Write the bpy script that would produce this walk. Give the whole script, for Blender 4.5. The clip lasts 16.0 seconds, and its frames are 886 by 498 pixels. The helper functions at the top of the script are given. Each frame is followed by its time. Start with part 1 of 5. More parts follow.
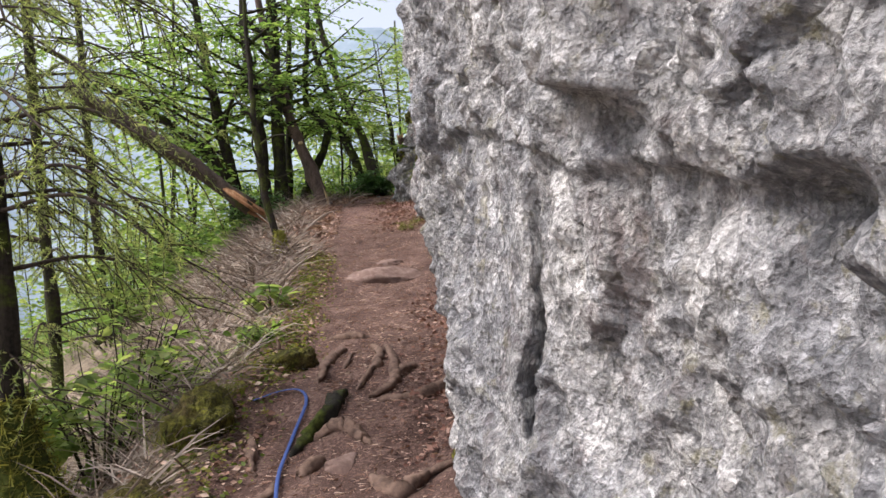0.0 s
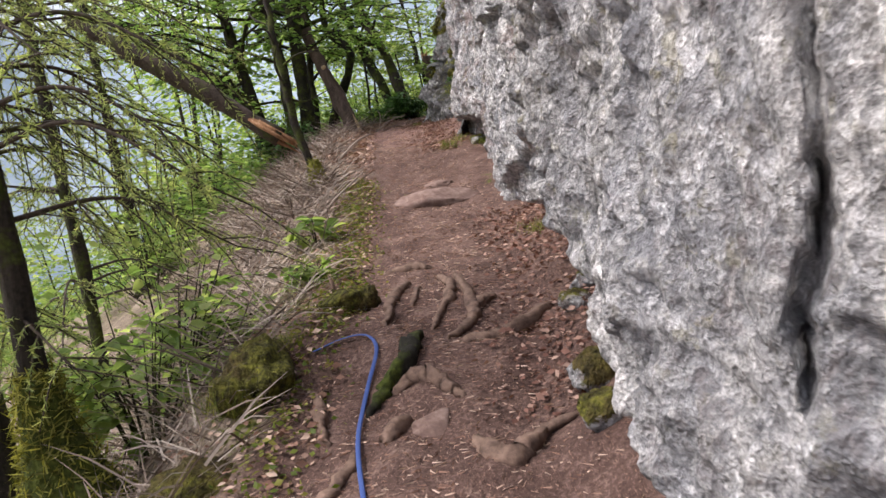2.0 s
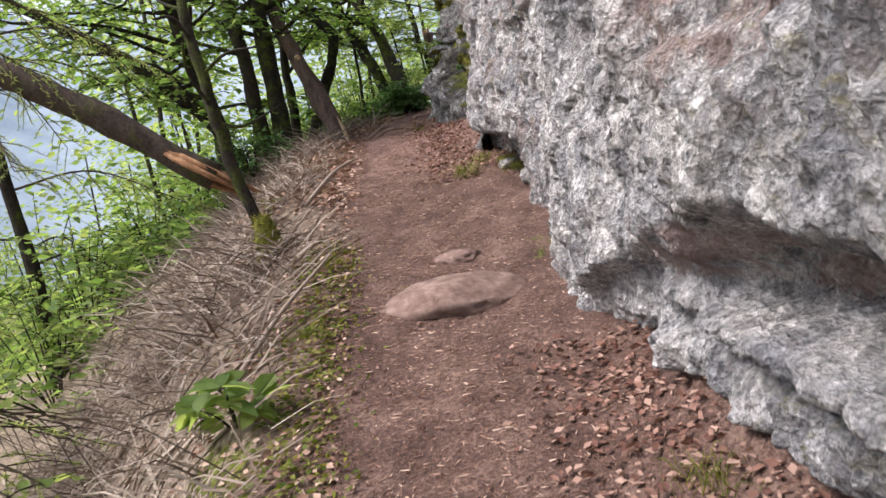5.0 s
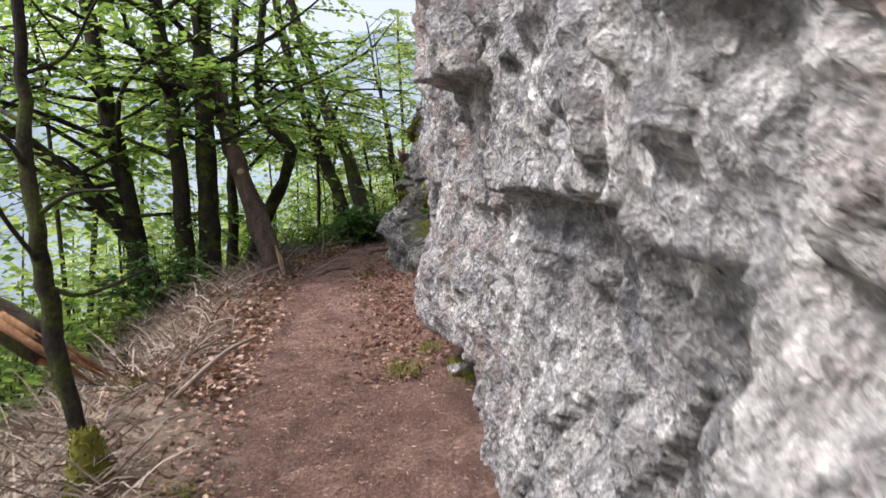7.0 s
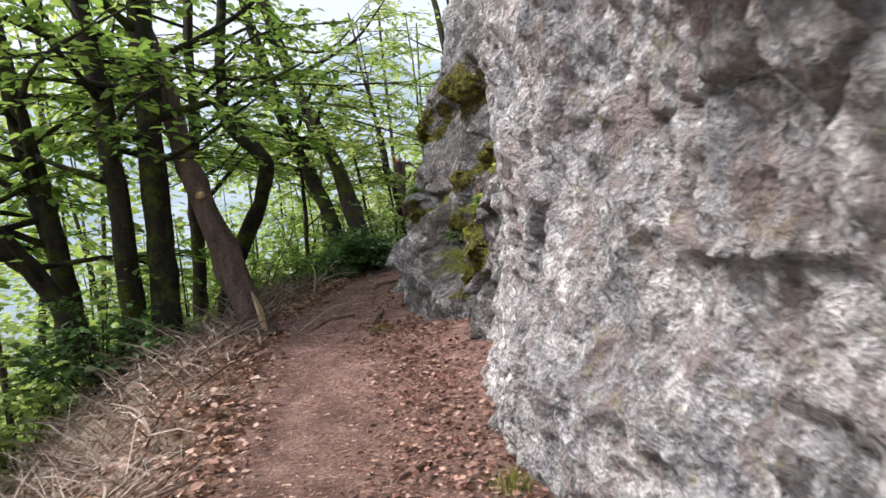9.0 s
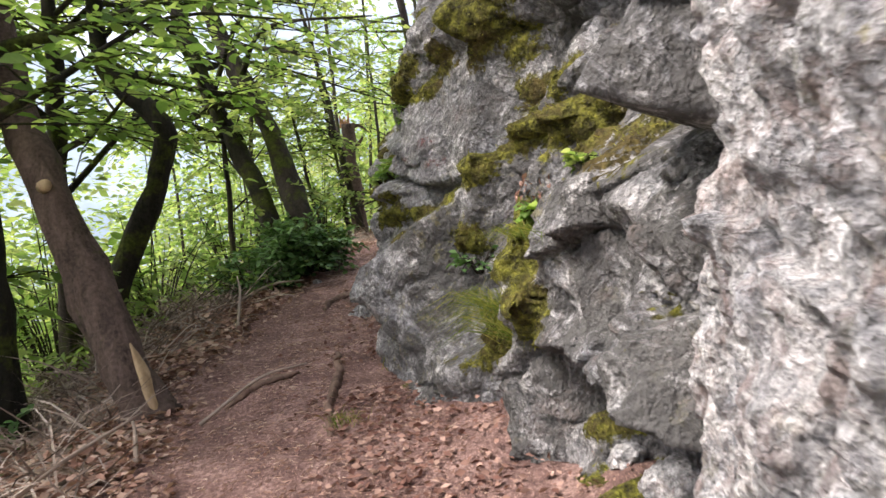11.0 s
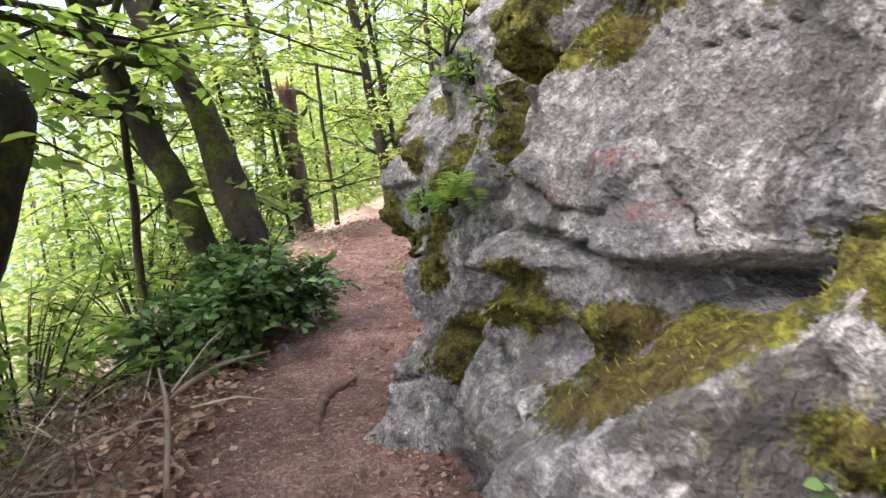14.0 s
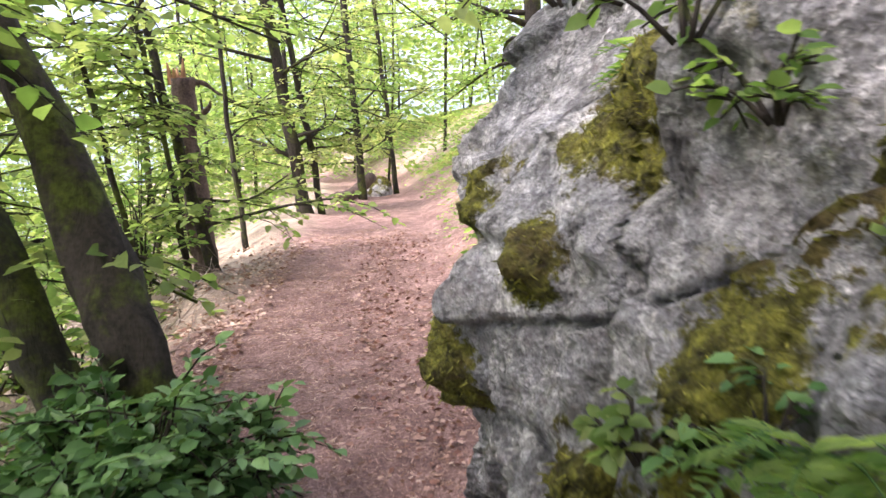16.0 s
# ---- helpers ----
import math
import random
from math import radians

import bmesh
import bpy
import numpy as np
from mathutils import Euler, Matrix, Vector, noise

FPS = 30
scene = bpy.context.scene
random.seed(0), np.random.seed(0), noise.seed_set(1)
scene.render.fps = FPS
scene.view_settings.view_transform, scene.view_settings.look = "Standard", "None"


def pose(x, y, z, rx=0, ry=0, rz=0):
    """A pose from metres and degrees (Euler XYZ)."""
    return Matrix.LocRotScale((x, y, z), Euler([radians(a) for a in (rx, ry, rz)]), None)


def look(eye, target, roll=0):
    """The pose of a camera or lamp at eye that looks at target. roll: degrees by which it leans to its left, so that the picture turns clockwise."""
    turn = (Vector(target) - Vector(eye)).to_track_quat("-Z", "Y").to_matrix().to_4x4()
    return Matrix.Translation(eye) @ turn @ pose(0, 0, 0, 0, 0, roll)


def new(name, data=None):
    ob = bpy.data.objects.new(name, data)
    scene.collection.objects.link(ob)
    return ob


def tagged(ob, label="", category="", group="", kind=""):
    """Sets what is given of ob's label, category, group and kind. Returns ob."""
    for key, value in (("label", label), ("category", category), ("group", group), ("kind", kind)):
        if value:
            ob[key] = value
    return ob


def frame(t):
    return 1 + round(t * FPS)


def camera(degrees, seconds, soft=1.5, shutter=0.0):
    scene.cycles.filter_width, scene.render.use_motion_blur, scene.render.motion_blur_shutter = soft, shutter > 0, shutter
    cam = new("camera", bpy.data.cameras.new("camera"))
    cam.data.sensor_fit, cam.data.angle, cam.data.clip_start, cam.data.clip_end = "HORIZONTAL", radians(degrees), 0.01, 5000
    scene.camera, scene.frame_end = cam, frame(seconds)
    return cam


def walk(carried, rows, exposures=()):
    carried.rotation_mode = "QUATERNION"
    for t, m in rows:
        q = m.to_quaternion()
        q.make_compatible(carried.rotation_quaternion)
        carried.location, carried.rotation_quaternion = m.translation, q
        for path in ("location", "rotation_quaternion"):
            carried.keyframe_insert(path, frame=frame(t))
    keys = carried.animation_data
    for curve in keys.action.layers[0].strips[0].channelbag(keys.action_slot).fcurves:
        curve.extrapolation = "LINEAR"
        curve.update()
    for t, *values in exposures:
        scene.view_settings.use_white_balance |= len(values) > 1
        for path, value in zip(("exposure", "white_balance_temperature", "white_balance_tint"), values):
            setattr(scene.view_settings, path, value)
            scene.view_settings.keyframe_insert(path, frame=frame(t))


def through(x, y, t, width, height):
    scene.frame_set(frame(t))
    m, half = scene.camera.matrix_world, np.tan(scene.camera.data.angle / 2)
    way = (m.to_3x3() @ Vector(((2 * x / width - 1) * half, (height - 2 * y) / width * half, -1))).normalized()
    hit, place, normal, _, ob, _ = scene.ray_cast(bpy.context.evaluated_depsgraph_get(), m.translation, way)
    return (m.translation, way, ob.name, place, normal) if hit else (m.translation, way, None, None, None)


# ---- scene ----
cam = camera(63.0, 16.0, 1.5, 0.25)
PATH = [
    (0, (0.06, 0.542, 1.452), (0.048, 2.542, 1.464), -3.2),
    (0.5, (0.049, 0.559, 1.447), (0.005, 2.558, 1.415), -3.5),
    (1, (-0.017, 0.623, 1.407), (-0.089, 2.619, 1.311), -4.5),
    (1.5, (-0.143, 0.874, 1.411), (-0.237, 2.866, 1.265), -6.3),
    (2, (-0.188, 1.207, 1.402), (-0.302, 3.195, 1.219), -8.0),
    (2.5, (-0.193, 1.595, 1.456), (-0.344, 3.581, 1.274), -10.0),
    (3, (-0.254, 2.029, 1.487), (-0.426, 4.012, 1.293), -11.9),
    (3.5, (-0.311, 2.482, 1.521), (-0.495, 4.464, 1.322), -13.3),
    (3.7, (-0.311, 2.695, 1.604), (-0.519, 4.674, 1.408), -14.4),
    (5.8, (-0.245, 4.248, 2.115), (-0.321, 6.227, 1.838), -6.4),
    (6, (-0.227, 4.383, 2.173), (-0.282, 6.365, 1.915), -5.5),
    (6.5, (-0.124, 4.815, 2.272), (-0.153, 6.812, 2.177), -3.6),
    (7, (-0.131, 5.147, 2.448), (-0.151, 7.146, 2.472), -2.6),
    (7.5, (-0.258, 5.491, 2.561), (-0.264, 7.489, 2.651), -2.8),
    (8, (-0.366, 5.93, 2.584), (-0.384, 7.927, 2.688), -4.2),
    (8.5, (-0.428, 6.419, 2.641), (-0.433, 8.418, 2.721), -5.6),
    (8.7, (-0.448, 6.674, 2.662), (-0.448, 8.673, 2.729), -5.8),
    (10.8, (-0.715, 8.942, 3.109), (-0.545, 10.932, 3.017), -6.1),
    (11, (-0.721, 9.13, 3.117), (-0.55, 11.121, 3.028), -5.9),
    (11.5, (-0.707, 9.537, 3.186), (-0.504, 11.525, 3.089), -5.6),
    (12, (-0.68, 9.88, 3.279), (-0.49, 11.868, 3.178), -5.1),
    (12.5, (-0.709, 10.299, 3.379), (-0.548, 12.289, 3.26), -4.9),
    (13, (-0.773, 10.643, 3.434), (-0.584, 12.628, 3.28), -4.9),
    (13.5, (-0.996, 11.015, 3.479), (-0.738, 12.989, 3.292), -5.6),
    (14, (-1.202, 11.396, 3.526), (-0.787, 13.341, 3.317), -5.4),
    (14.5, (-1.282, 11.853, 3.613), (-0.767, 13.772, 3.389), -5.3),
    (15, (-1.338, 12.387, 3.663), (-0.731, 14.279, 3.431), -4.9),
    (15.5, (-1.333, 12.828, 3.737), (-0.669, 14.698, 3.494), -4.5),
    (16, (-1.262, 13.319, 3.839), (-0.564, 15.175, 3.581), -3.9),
]
walk(cam, [(t, look(eye, target, roll)) for t, eye, target, roll in PATH], exposures=[(0.0, 0.5, 6250, 16), (2.0, 0.55, 6250, 17), (3.5, 0.8, 6250, 19), (6.0, 0.6, 6200, 16), (7.5, 0.6, 6200, 16), (8.5, 0.65, 6200, 16), (11.0, 1.15, 6450, 17), (13.0, 1.6, 6550, 19), (14.5, 1.9, 6200, 23), (15.4, 2.05, 6050, 26), (16.0, 1.75, 6200, 25)])

# ---- world, sun ----
SUN_AZ, SUN_EL = radians(-106), radians(53)     # azimuth from +y towards +x
world = bpy.data.worlds.new("sky")
scene.world = world
world.use_nodes = True
wn, wl = world.node_tree.nodes, world.node_tree.links
sky = wn.new("ShaderNodeTexSky")
sky.sky_type, sky.sun_disc, sky.sun_elevation, sky.sun_rotation = "NISHITA", False, SUN_EL, SUN_AZ
sky.air_density, sky.dust_density, sky.ozone_density = 1.0, 5.0, 0.3
veil = wn.new("ShaderNodeMix")                   # thin white cloud over the whole sky
veil.data_type = "RGBA"
veil.inputs[0].default_value = 0.5
veil.inputs[7].default_value = (4.0, 4.0, 4.0, 1)
wl.new(sky.outputs[0], veil.inputs[6])
wl.new(veil.outputs[2], wn["Background"].inputs[0])
wn["Background"].inputs[1].default_value = 0.2
sun = new("sun", bpy.data.lights.new("sun", "SUN"))
sun.data.energy, sun.data.angle, sun.data.color = 2.9, radians(18), (1.0, 0.95, 0.86)
sun.matrix_world = look((math.sin(SUN_AZ) * math.cos(SUN_EL) * 40, math.cos(SUN_AZ) * math.cos(SUN_EL) * 40, math.sin(SUN_EL) * 40), (0, 0, 0))


# ---- materials ----
class Mat:
    """A small builder of node materials."""

    def __init__(self, name, rough=0.9):
        self.m = bpy.data.materials.new(name)
        self.m.use_nodes = True
        self.n, self.l = self.m.node_tree.nodes, self.m.node_tree.links
        self.b = self.n["Principled BSDF"]
        self.b.inputs["Roughness"].default_value = rough
        self.b.inputs["Specular IOR Level"].default_value = 0.25
        self.pos = self.n.new("ShaderNodeNewGeometry").outputs["Position"]

    def scaled(self, s, src=None):
        v = self.n.new("ShaderNodeMapping")
        v.inputs["Scale"].default_value = s
        self.l.new(src or self.pos, v.inputs[0])
        return v.outputs[0]

    def noise(self, scale, detail=6, rough=0.6, src=None, dist=0.0):
        t = self.n.new("ShaderNodeTexNoise")
        t.inputs["Scale"].default_value, t.inputs["Detail"].default_value = scale, detail
        t.inputs["Roughness"].default_value, t.inputs["Distortion"].default_value = rough, dist
        self.l.new(src or self.pos, t.inputs["Vector"])
        return t.outputs[0]

    def voronoi(self, scale, src=None, feature="F1"):
        t = self.n.new("ShaderNodeTexVoronoi")
        t.feature = feature
        t.inputs["Scale"].default_value = scale
        self.l.new(src or self.pos, t.inputs["Vector"])
        return t.outputs["Distance"]

    def ramp(self, fac, *stops):
        r = self.n.new("ShaderNodeValToRGB")
        e = r.color_ramp.elements
        while len(e) < len(stops):
            e.new(0.5)
        for k, (p, c) in zip(e, stops):
            k.position, k.color = p, (*c, 1) if isinstance(c, tuple) else (c, c, c, 1)
        self.l.new(fac, r.inputs[0])
        return r.outputs[0]

    def mix(self, fac, a, b, kind="MIX"):
        x = self.n.new("ShaderNodeMix")
        x.data_type, x.blend_type = "RGBA", kind
        for sock, v in ((x.inputs[0], fac), (x.inputs[6], a), (x.inputs[7], b)):
            if isinstance(v, (int, float)):
                sock.default_value = v
            elif isinstance(v, tuple):
                sock.default_value = (*v, 1)
            else:
                self.l.new(v, sock)
        return x.outputs[2]

    def math(self, op, a, b=0.0):
        x = self.n.new("ShaderNodeMath")
        x.operation = op
        for sock, v in ((x.inputs[0], a), (x.inputs[1], b)):
            if isinstance(v, (int, float)):
                sock.default_value = v
            else:
                self.l.new(v, sock)
        return x.outputs[0]

    def warped(self, scale, amount):
        """The position, shifted about by noise."""
        t, x = self.n.new("ShaderNodeTexNoise"), self.n.new("ShaderNodeVectorMath")
        t.inputs["Scale"].default_value, t.inputs["Detail"].default_value = scale, 4
        self.l.new(self.pos, t.inputs["Vector"])
        x.operation = "MULTIPLY_ADD"
        self.l.new(t.outputs["Color"], x.inputs[0])
        x.inputs[1].default_value = (amount,) * 3
        self.l.new(self.pos, x.inputs[2])
        return x.outputs[0]

    def flakes(self, scale, src):
        """Cells: the distance from each cell's middle, and a random tone of its own."""
        t = self.n.new("ShaderNodeTexVoronoi")
        t.inputs["Scale"].default_value = scale
        self.l.new(src, t.inputs["Vector"])
        return t.outputs["Distance"], t.outputs["Color"]

    def attr(self, name):
        a = self.n.new("ShaderNodeAttribute")
        a.attribute_name = name
        return a.outputs["Fac"]

    def island(self):
        return self.n.new("ShaderNodeNewGeometry").outputs["Random Per Island"]

    def bump(self, h, strength, dist):
        x = self.n.new("ShaderNodeBump")
        x.inputs["Strength"].default_value, x.inputs["Distance"].default_value = strength, dist
        self.l.new(h, x.inputs["Height"])
        self.l.new(x.outputs[0], self.b.inputs["Normal"])

    def colour(self, c):
        if isinstance(c, tuple):
            self.b.inputs["Base Color"].default_value = (*c, 1)
        else:
            self.l.new(c, self.b.inputs["Base Color"])
        return self

    def leafy(self, c, through=0.5):
        """Lets light through a thin leaf."""
        self.colour(c)
        t, x = self.n.new("ShaderNodeBsdfTranslucent"), self.n.new("ShaderNodeMixShader")
        bright = self.mix(1.0, c, (1.4, 1.35, 0.8), "MULTIPLY")
        self.l.new(bright, t.inputs[0])
        x.inputs[0].default_value = through
        self.l.new(self.b.outputs[0], x.inputs[1])
        self.l.new(t.outputs[0], x.inputs[2])
        self.l.new(x.outputs[0], self.n["Material Output"].inputs[0])
        return self


def rock_material():
    k = Mat("limestone", 0.92)
    low, mid, fine, grain = k.noise(0.9, 4), k.noise(14, 8, 0.72), k.noise(48, 5, 0.7), k.noise(190, 3, 0.7)
    streak = k.noise(4.5, 10, 0.72, k.scaled((1, 1, 0.45)), 0.6)
    tone = k.mix(0.5, mid, streak)
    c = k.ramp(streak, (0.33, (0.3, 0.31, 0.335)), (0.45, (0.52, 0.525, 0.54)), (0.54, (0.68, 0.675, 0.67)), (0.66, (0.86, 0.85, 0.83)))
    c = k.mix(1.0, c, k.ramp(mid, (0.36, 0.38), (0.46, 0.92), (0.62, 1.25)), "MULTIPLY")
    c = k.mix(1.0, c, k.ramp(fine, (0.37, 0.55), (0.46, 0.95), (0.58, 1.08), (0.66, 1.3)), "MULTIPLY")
    c = k.mix(1.0, c, k.ramp(grain, (0.38, 0.82), (0.5, 1.0), (0.62, 1.15)), "MULTIPLY")
    # broken facets with tones of their own
    bent = k.scaled((1, 1, 0.6), k.warped(8, 0.05))
    d1, t1 = k.flakes(15, bent)
    bent = k.scaled((1, 1, 0.7), k.warped(30, 0.018))
    d2, t2 = k.flakes(42, bent)
    d3, t3 = k.flakes(110, bent)
    c = k.mix(1.0, c, k.ramp(t1, (0.0, 0.74), (1.0, 1.24)), "MULTIPLY")
    c = k.mix(1.0, c, k.ramp(t2, (0.0, 0.66), (1.0, 1.3)), "MULTIPLY")
    c = k.mix(1.0, c, k.ramp(t3, (0.0, 0.7), (1.0, 1.26)), "MULTIPLY")
    # dark lichen crust in patches with ragged rims
    crust = k.ramp(k.math("ADD", k.math("MULTIPLY", k.noise(6.5, 9, 0.75, None, 0.8), 0.75), k.math("MULTIPLY", low, 0.3)), (0.555, 0.0), (0.6, 0.75))
    c = k.mix(crust, c, k.mix(fine, (0.1, 0.105, 0.115), (0.36, 0.365, 0.38)))
    blue = k.ramp(k.noise(1.7, 5), (0.42, 0.0), (0.6, 0.8))
    c = k.mix(k.math("MULTIPLY", blue, 0.5), c, k.mix(0.5, c, (0.26, 0.28, 0.34), "MIX"))
    # dark weathering of the rock; on the outcrop it also paints in tree shade
    patina_shade = k.math("MULTIPLY", k.ramp(k.noise(4.6, 9, 0.78, None, 0.7), (0.43, 0.4), (0.52, 1.0)), k.attr("patina_shade"))
    c = k.mix(patina_shade, c, k.mix(tone, (0.01, 0.011, 0.011), (0.2, 0.196, 0.188)))
    stain = k.math("ADD", k.noise(6.5, 8, 0.75, None, 0.6), k.math("MULTIPLY", k.math("SUBTRACT", k.attr("warm"), 0.3), 0.2))
    warm = k.math("MULTIPLY", k.ramp(stain, (0.54, 0.0), (0.66, 0.75)), k.attr("warm"))
    c = k.mix(warm, c, k.mix(tone, (0.17, 0.085, 0.07), (0.56, 0.43, 0.38)))
    lichen = k.ramp(k.noise(16, 4, 0.7), (0.57, 0.0), (0.66, 0.45))
    c = k.mix(k.math("MULTIPLY", lichen, k.ramp(low, (0.45, 0.0), (0.6, 1.0))), c, (0.33, 0.3, 0.13))
    pits = k.ramp(k.mix(0.5, k.voronoi(24), k.noise(18, 6, 0.7)), (0.27, 0.12), (0.4, 1.0))
    moss = k.ramp(k.math("ADD", k.attr("moss"), k.math("SUBTRACT", k.math("MULTIPLY", k.noise(30, 5, 0.75), 0.8), 0.4)), (0.45, 0.0), (0.54, 1.0))
    green = k.ramp(k.noise(24, 7, 0.75), (0.36, (0.022, 0.02, 0.008)), (0.48, (0.1, 0.098, 0.02)), (0.66, (0.3, 0.3, 0.045)))
    brown = k.ramp(k.noise(20, 6, 0.75), (0.38, (0.03, 0.022, 0.012)), (0.62, (0.16, 0.12, 0.04)))
    green = k.mix(k.ramp(k.noise(2.6, 5, 0.7), (0.48, 0.0), (0.6, 0.85)), green, brown)
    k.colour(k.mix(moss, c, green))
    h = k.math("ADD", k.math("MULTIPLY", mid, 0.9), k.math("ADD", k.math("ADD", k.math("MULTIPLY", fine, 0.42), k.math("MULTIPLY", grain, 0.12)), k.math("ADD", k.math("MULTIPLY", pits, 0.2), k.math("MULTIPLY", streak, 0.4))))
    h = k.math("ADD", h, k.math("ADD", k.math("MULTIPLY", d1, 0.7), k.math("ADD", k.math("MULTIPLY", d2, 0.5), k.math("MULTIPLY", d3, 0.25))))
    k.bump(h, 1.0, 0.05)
    return k.m


def soil_material():
    k = Mat("forest_soil", 0.97)
    a, b = k.noise(5, 6, 0.65), k.noise(60, 5, 0.75)
    dirt = k.ramp(k.mix(0.6, a, b), (0.34, (0.04, 0.024, 0.02)), (0.5, (0.115, 0.07, 0.058)), (0.64, (0.29, 0.2, 0.165)))
    chips = k.ramp(k.noise(150, 2, 0.5, k.scaled((1, 0.35, 1)), 1.5), (0.6, 0.0), (0.7, 0.7))
    dirt = k.mix(chips, dirt, (0.36, 0.23, 0.17))
    wild = k.ramp(k.mix(0.5, k.noise(3, 6, 0.7), b), (0.34, (0.09, 0.07, 0.052)), (0.48, (0.27, 0.215, 0.165)), (0.6, (0.42, 0.345, 0.27)), (0.72, (0.56, 0.48, 0.39)))
    green = k.ramp(k.noise(14, 5, 0.7), (0.35, (0.05, 0.06, 0.015)), (0.65, (0.2, 0.23, 0.035)))
    # paler farther up the path, partly to offset the trees' shade in the colour
    dirt = k.mix(k.attr("pale_lift"), dirt, k.mix(1.0, dirt, (1.75, 1.75, 1.85), "MULTIPLY"))
    c = k.mix(k.attr("trod"), wild, dirt)
    k.colour(k.mix(k.ramp(k.math("ADD", k.attr("moss"), k.math("SUBTRACT", k.noise(22, 4), 0.5)), (0.45, 0.0), (0.6, 1.0)), c, green))
    k.bump(k.math("ADD", a, k.math("MULTIPLY", b, 0.6)), 0.9, 0.03)
    return k.m


def bark_material(name, dark, light, moss):
    k = Mat(name, 0.95)
    g = k.noise(14, 6, 0.7, k.scaled((1, 1, 0.2)), 0.5)
    c = k.ramp(k.mix(0.4, g, k.noise(50, 4)), (0.35, dark), (0.65, light))
    m = k.ramp(k.noise(4, 5, 0.7), (0.62 - 0.3 * moss, 0.0), (0.75 - 0.3 * moss, 1.0))
    k.colour(k.mix(m, c, k.ramp(k.noise(40, 4), (0.3, (0.02, 0.028, 0.006)), (0.7, (0.085, 0.105, 0.018)))))
    k.bump(g, 0.9, 0.02)
    return k.m


def leaf_material(name, a, b, c, through=0.5, rough=0.55):
    k = Mat(name, rough)
    col = k.ramp(k.island(), (0.0, a), (0.5, b), (1.0, c))
    k.leafy(k.mix(0.35, col, k.mix(1.0, col, k.ramp(k.noise(30, 3), (0.3, 0.6), (0.7, 1.3)), "MULTIPLY")), through)
    return k.m


def plain_material(name, stops, scale=20, rough=0.9, stretch=(1, 1, 1), bump=0.01):
    k = Mat(name, rough)
    g = k.noise(scale, 6, 0.7, k.scaled(stretch))
    k.colour(k.ramp(g, *stops))
    k.bump(g, 0.6, bump)
    return k.m


ROCK, SOIL = rock_material(), soil_material()
BARK = bark_material("mossy_bark", (0.008, 0.007, 0.006), (0.05, 0.042, 0.034), 0.42)
BARK_GREEN = bark_material("green_bark", (0.008, 0.0075, 0.006), (0.036, 0.034, 0.026), 0.5)
BARK_DEAD = bark_material("dead_bark", (0.03, 0.022, 0.019), (0.17, 0.125, 0.105), 0.0)
BARK_LOG = bark_material("weathered_bark", (0.022, 0.017, 0.014), (0.105, 0.082, 0.066), 0.25)
BARK_MOSS = bark_material("moss_covered_bark", (0.03, 0.032, 0.012), (0.09, 0.1, 0.025), 1.3)
LEAF_LIGHT = leaf_material("beech_leaves", (0.13, 0.22, 0.065), (0.22, 0.32, 0.11), (0.33, 0.4, 0.17), 0.68)
LEAF_MID = leaf_material("maple_leaves", (0.11, 0.21, 0.055), (0.18, 0.3, 0.09), (0.28, 0.39, 0.14), 0.68)
LEAF_DARK = leaf_material("bush_leaves", (0.05, 0.12, 0.035), (0.09, 0.19, 0.06), (0.16, 0.28, 0.1), 0.25, 0.4)
NEEDLES = leaf_material("spruce_needles", (0.16, 0.23, 0.09), (0.28, 0.35, 0.14), (0.42, 0.47, 0.2), 0.6)
MOSS = leaf_material("moss_tufts", (0.06, 0.06, 0.016), (0.18, 0.185, 0.04), (0.38, 0.38, 0.08), 0.35, 0.9)
LITTER = leaf_material("dead_leaves", (0.16, 0.085, 0.06), (0.34, 0.21, 0.16), (0.62, 0.48, 0.39), 0.1, 0.8)
LITTER_RED = leaf_material("reddish_dead_leaves", (0.11, 0.05, 0.038), (0.24, 0.13, 0.1), (0.46, 0.32, 0.26), 0.1, 0.8)
TWIG = leaf_material("dry_twigs", (0.09, 0.066, 0.052), (0.24, 0.19, 0.155), (0.5, 0.44, 0.38), 0.0, 0.9)
GRASS = leaf_material("grass_blades", (0.07, 0.11, 0.015), (0.15, 0.19, 0.03), (0.3, 0.28, 0.08), 0.4)
ROOT = plain_material("worn_root", ((0.3, (0.06, 0.038, 0.03)), (0.7, (0.25, 0.17, 0.13))), 18, 0.85, (1, 1, 1), 0.012)
SPLIT = plain_material("split_wood", ((0.3, (0.12, 0.06, 0.03)), (0.55, (0.3, 0.16, 0.08)), (0.75, (0.48, 0.33, 0.2))), 25, 0.8, (1, 1, 0.3), 0.01)
TRODDEN = plain_material("trodden_rock", ((0.3, (0.1, 0.062, 0.052)), (0.5, (0.19, 0.13, 0.11)), (0.7, (0.32, 0.24, 0.21))), 12, 0.95, (1, 1, 1), 0.01)
TORN = plain_material("torn_pale_wood", ((0.3, (0.28, 0.19, 0.1)), (0.7, (0.6, 0.47, 0.3))), 25, 0.8, (1, 1, 0.3), 0.01)
WEBBING = plain_material("blue_webbing", ((0.3, (0.03, 0.06, 0.2)), (0.7, (0.07, 0.12, 0.34))), 200, 0.6, (1, 1, 1), 0.002)


def worn_paint_material():
    k = Mat("worn_red_paint", 0.9)
    k.colour(k.ramp(k.noise(30, 5), (0.4, (0.2, 0.09, 0.09)), (0.6, (0.3, 0.2, 0.2))))
    k.l.new(k.ramp(k.noise(38, 6, 0.75), (0.47, 0.0), (0.58, 0.7)), k.b.inputs["Alpha"])
    return k.m


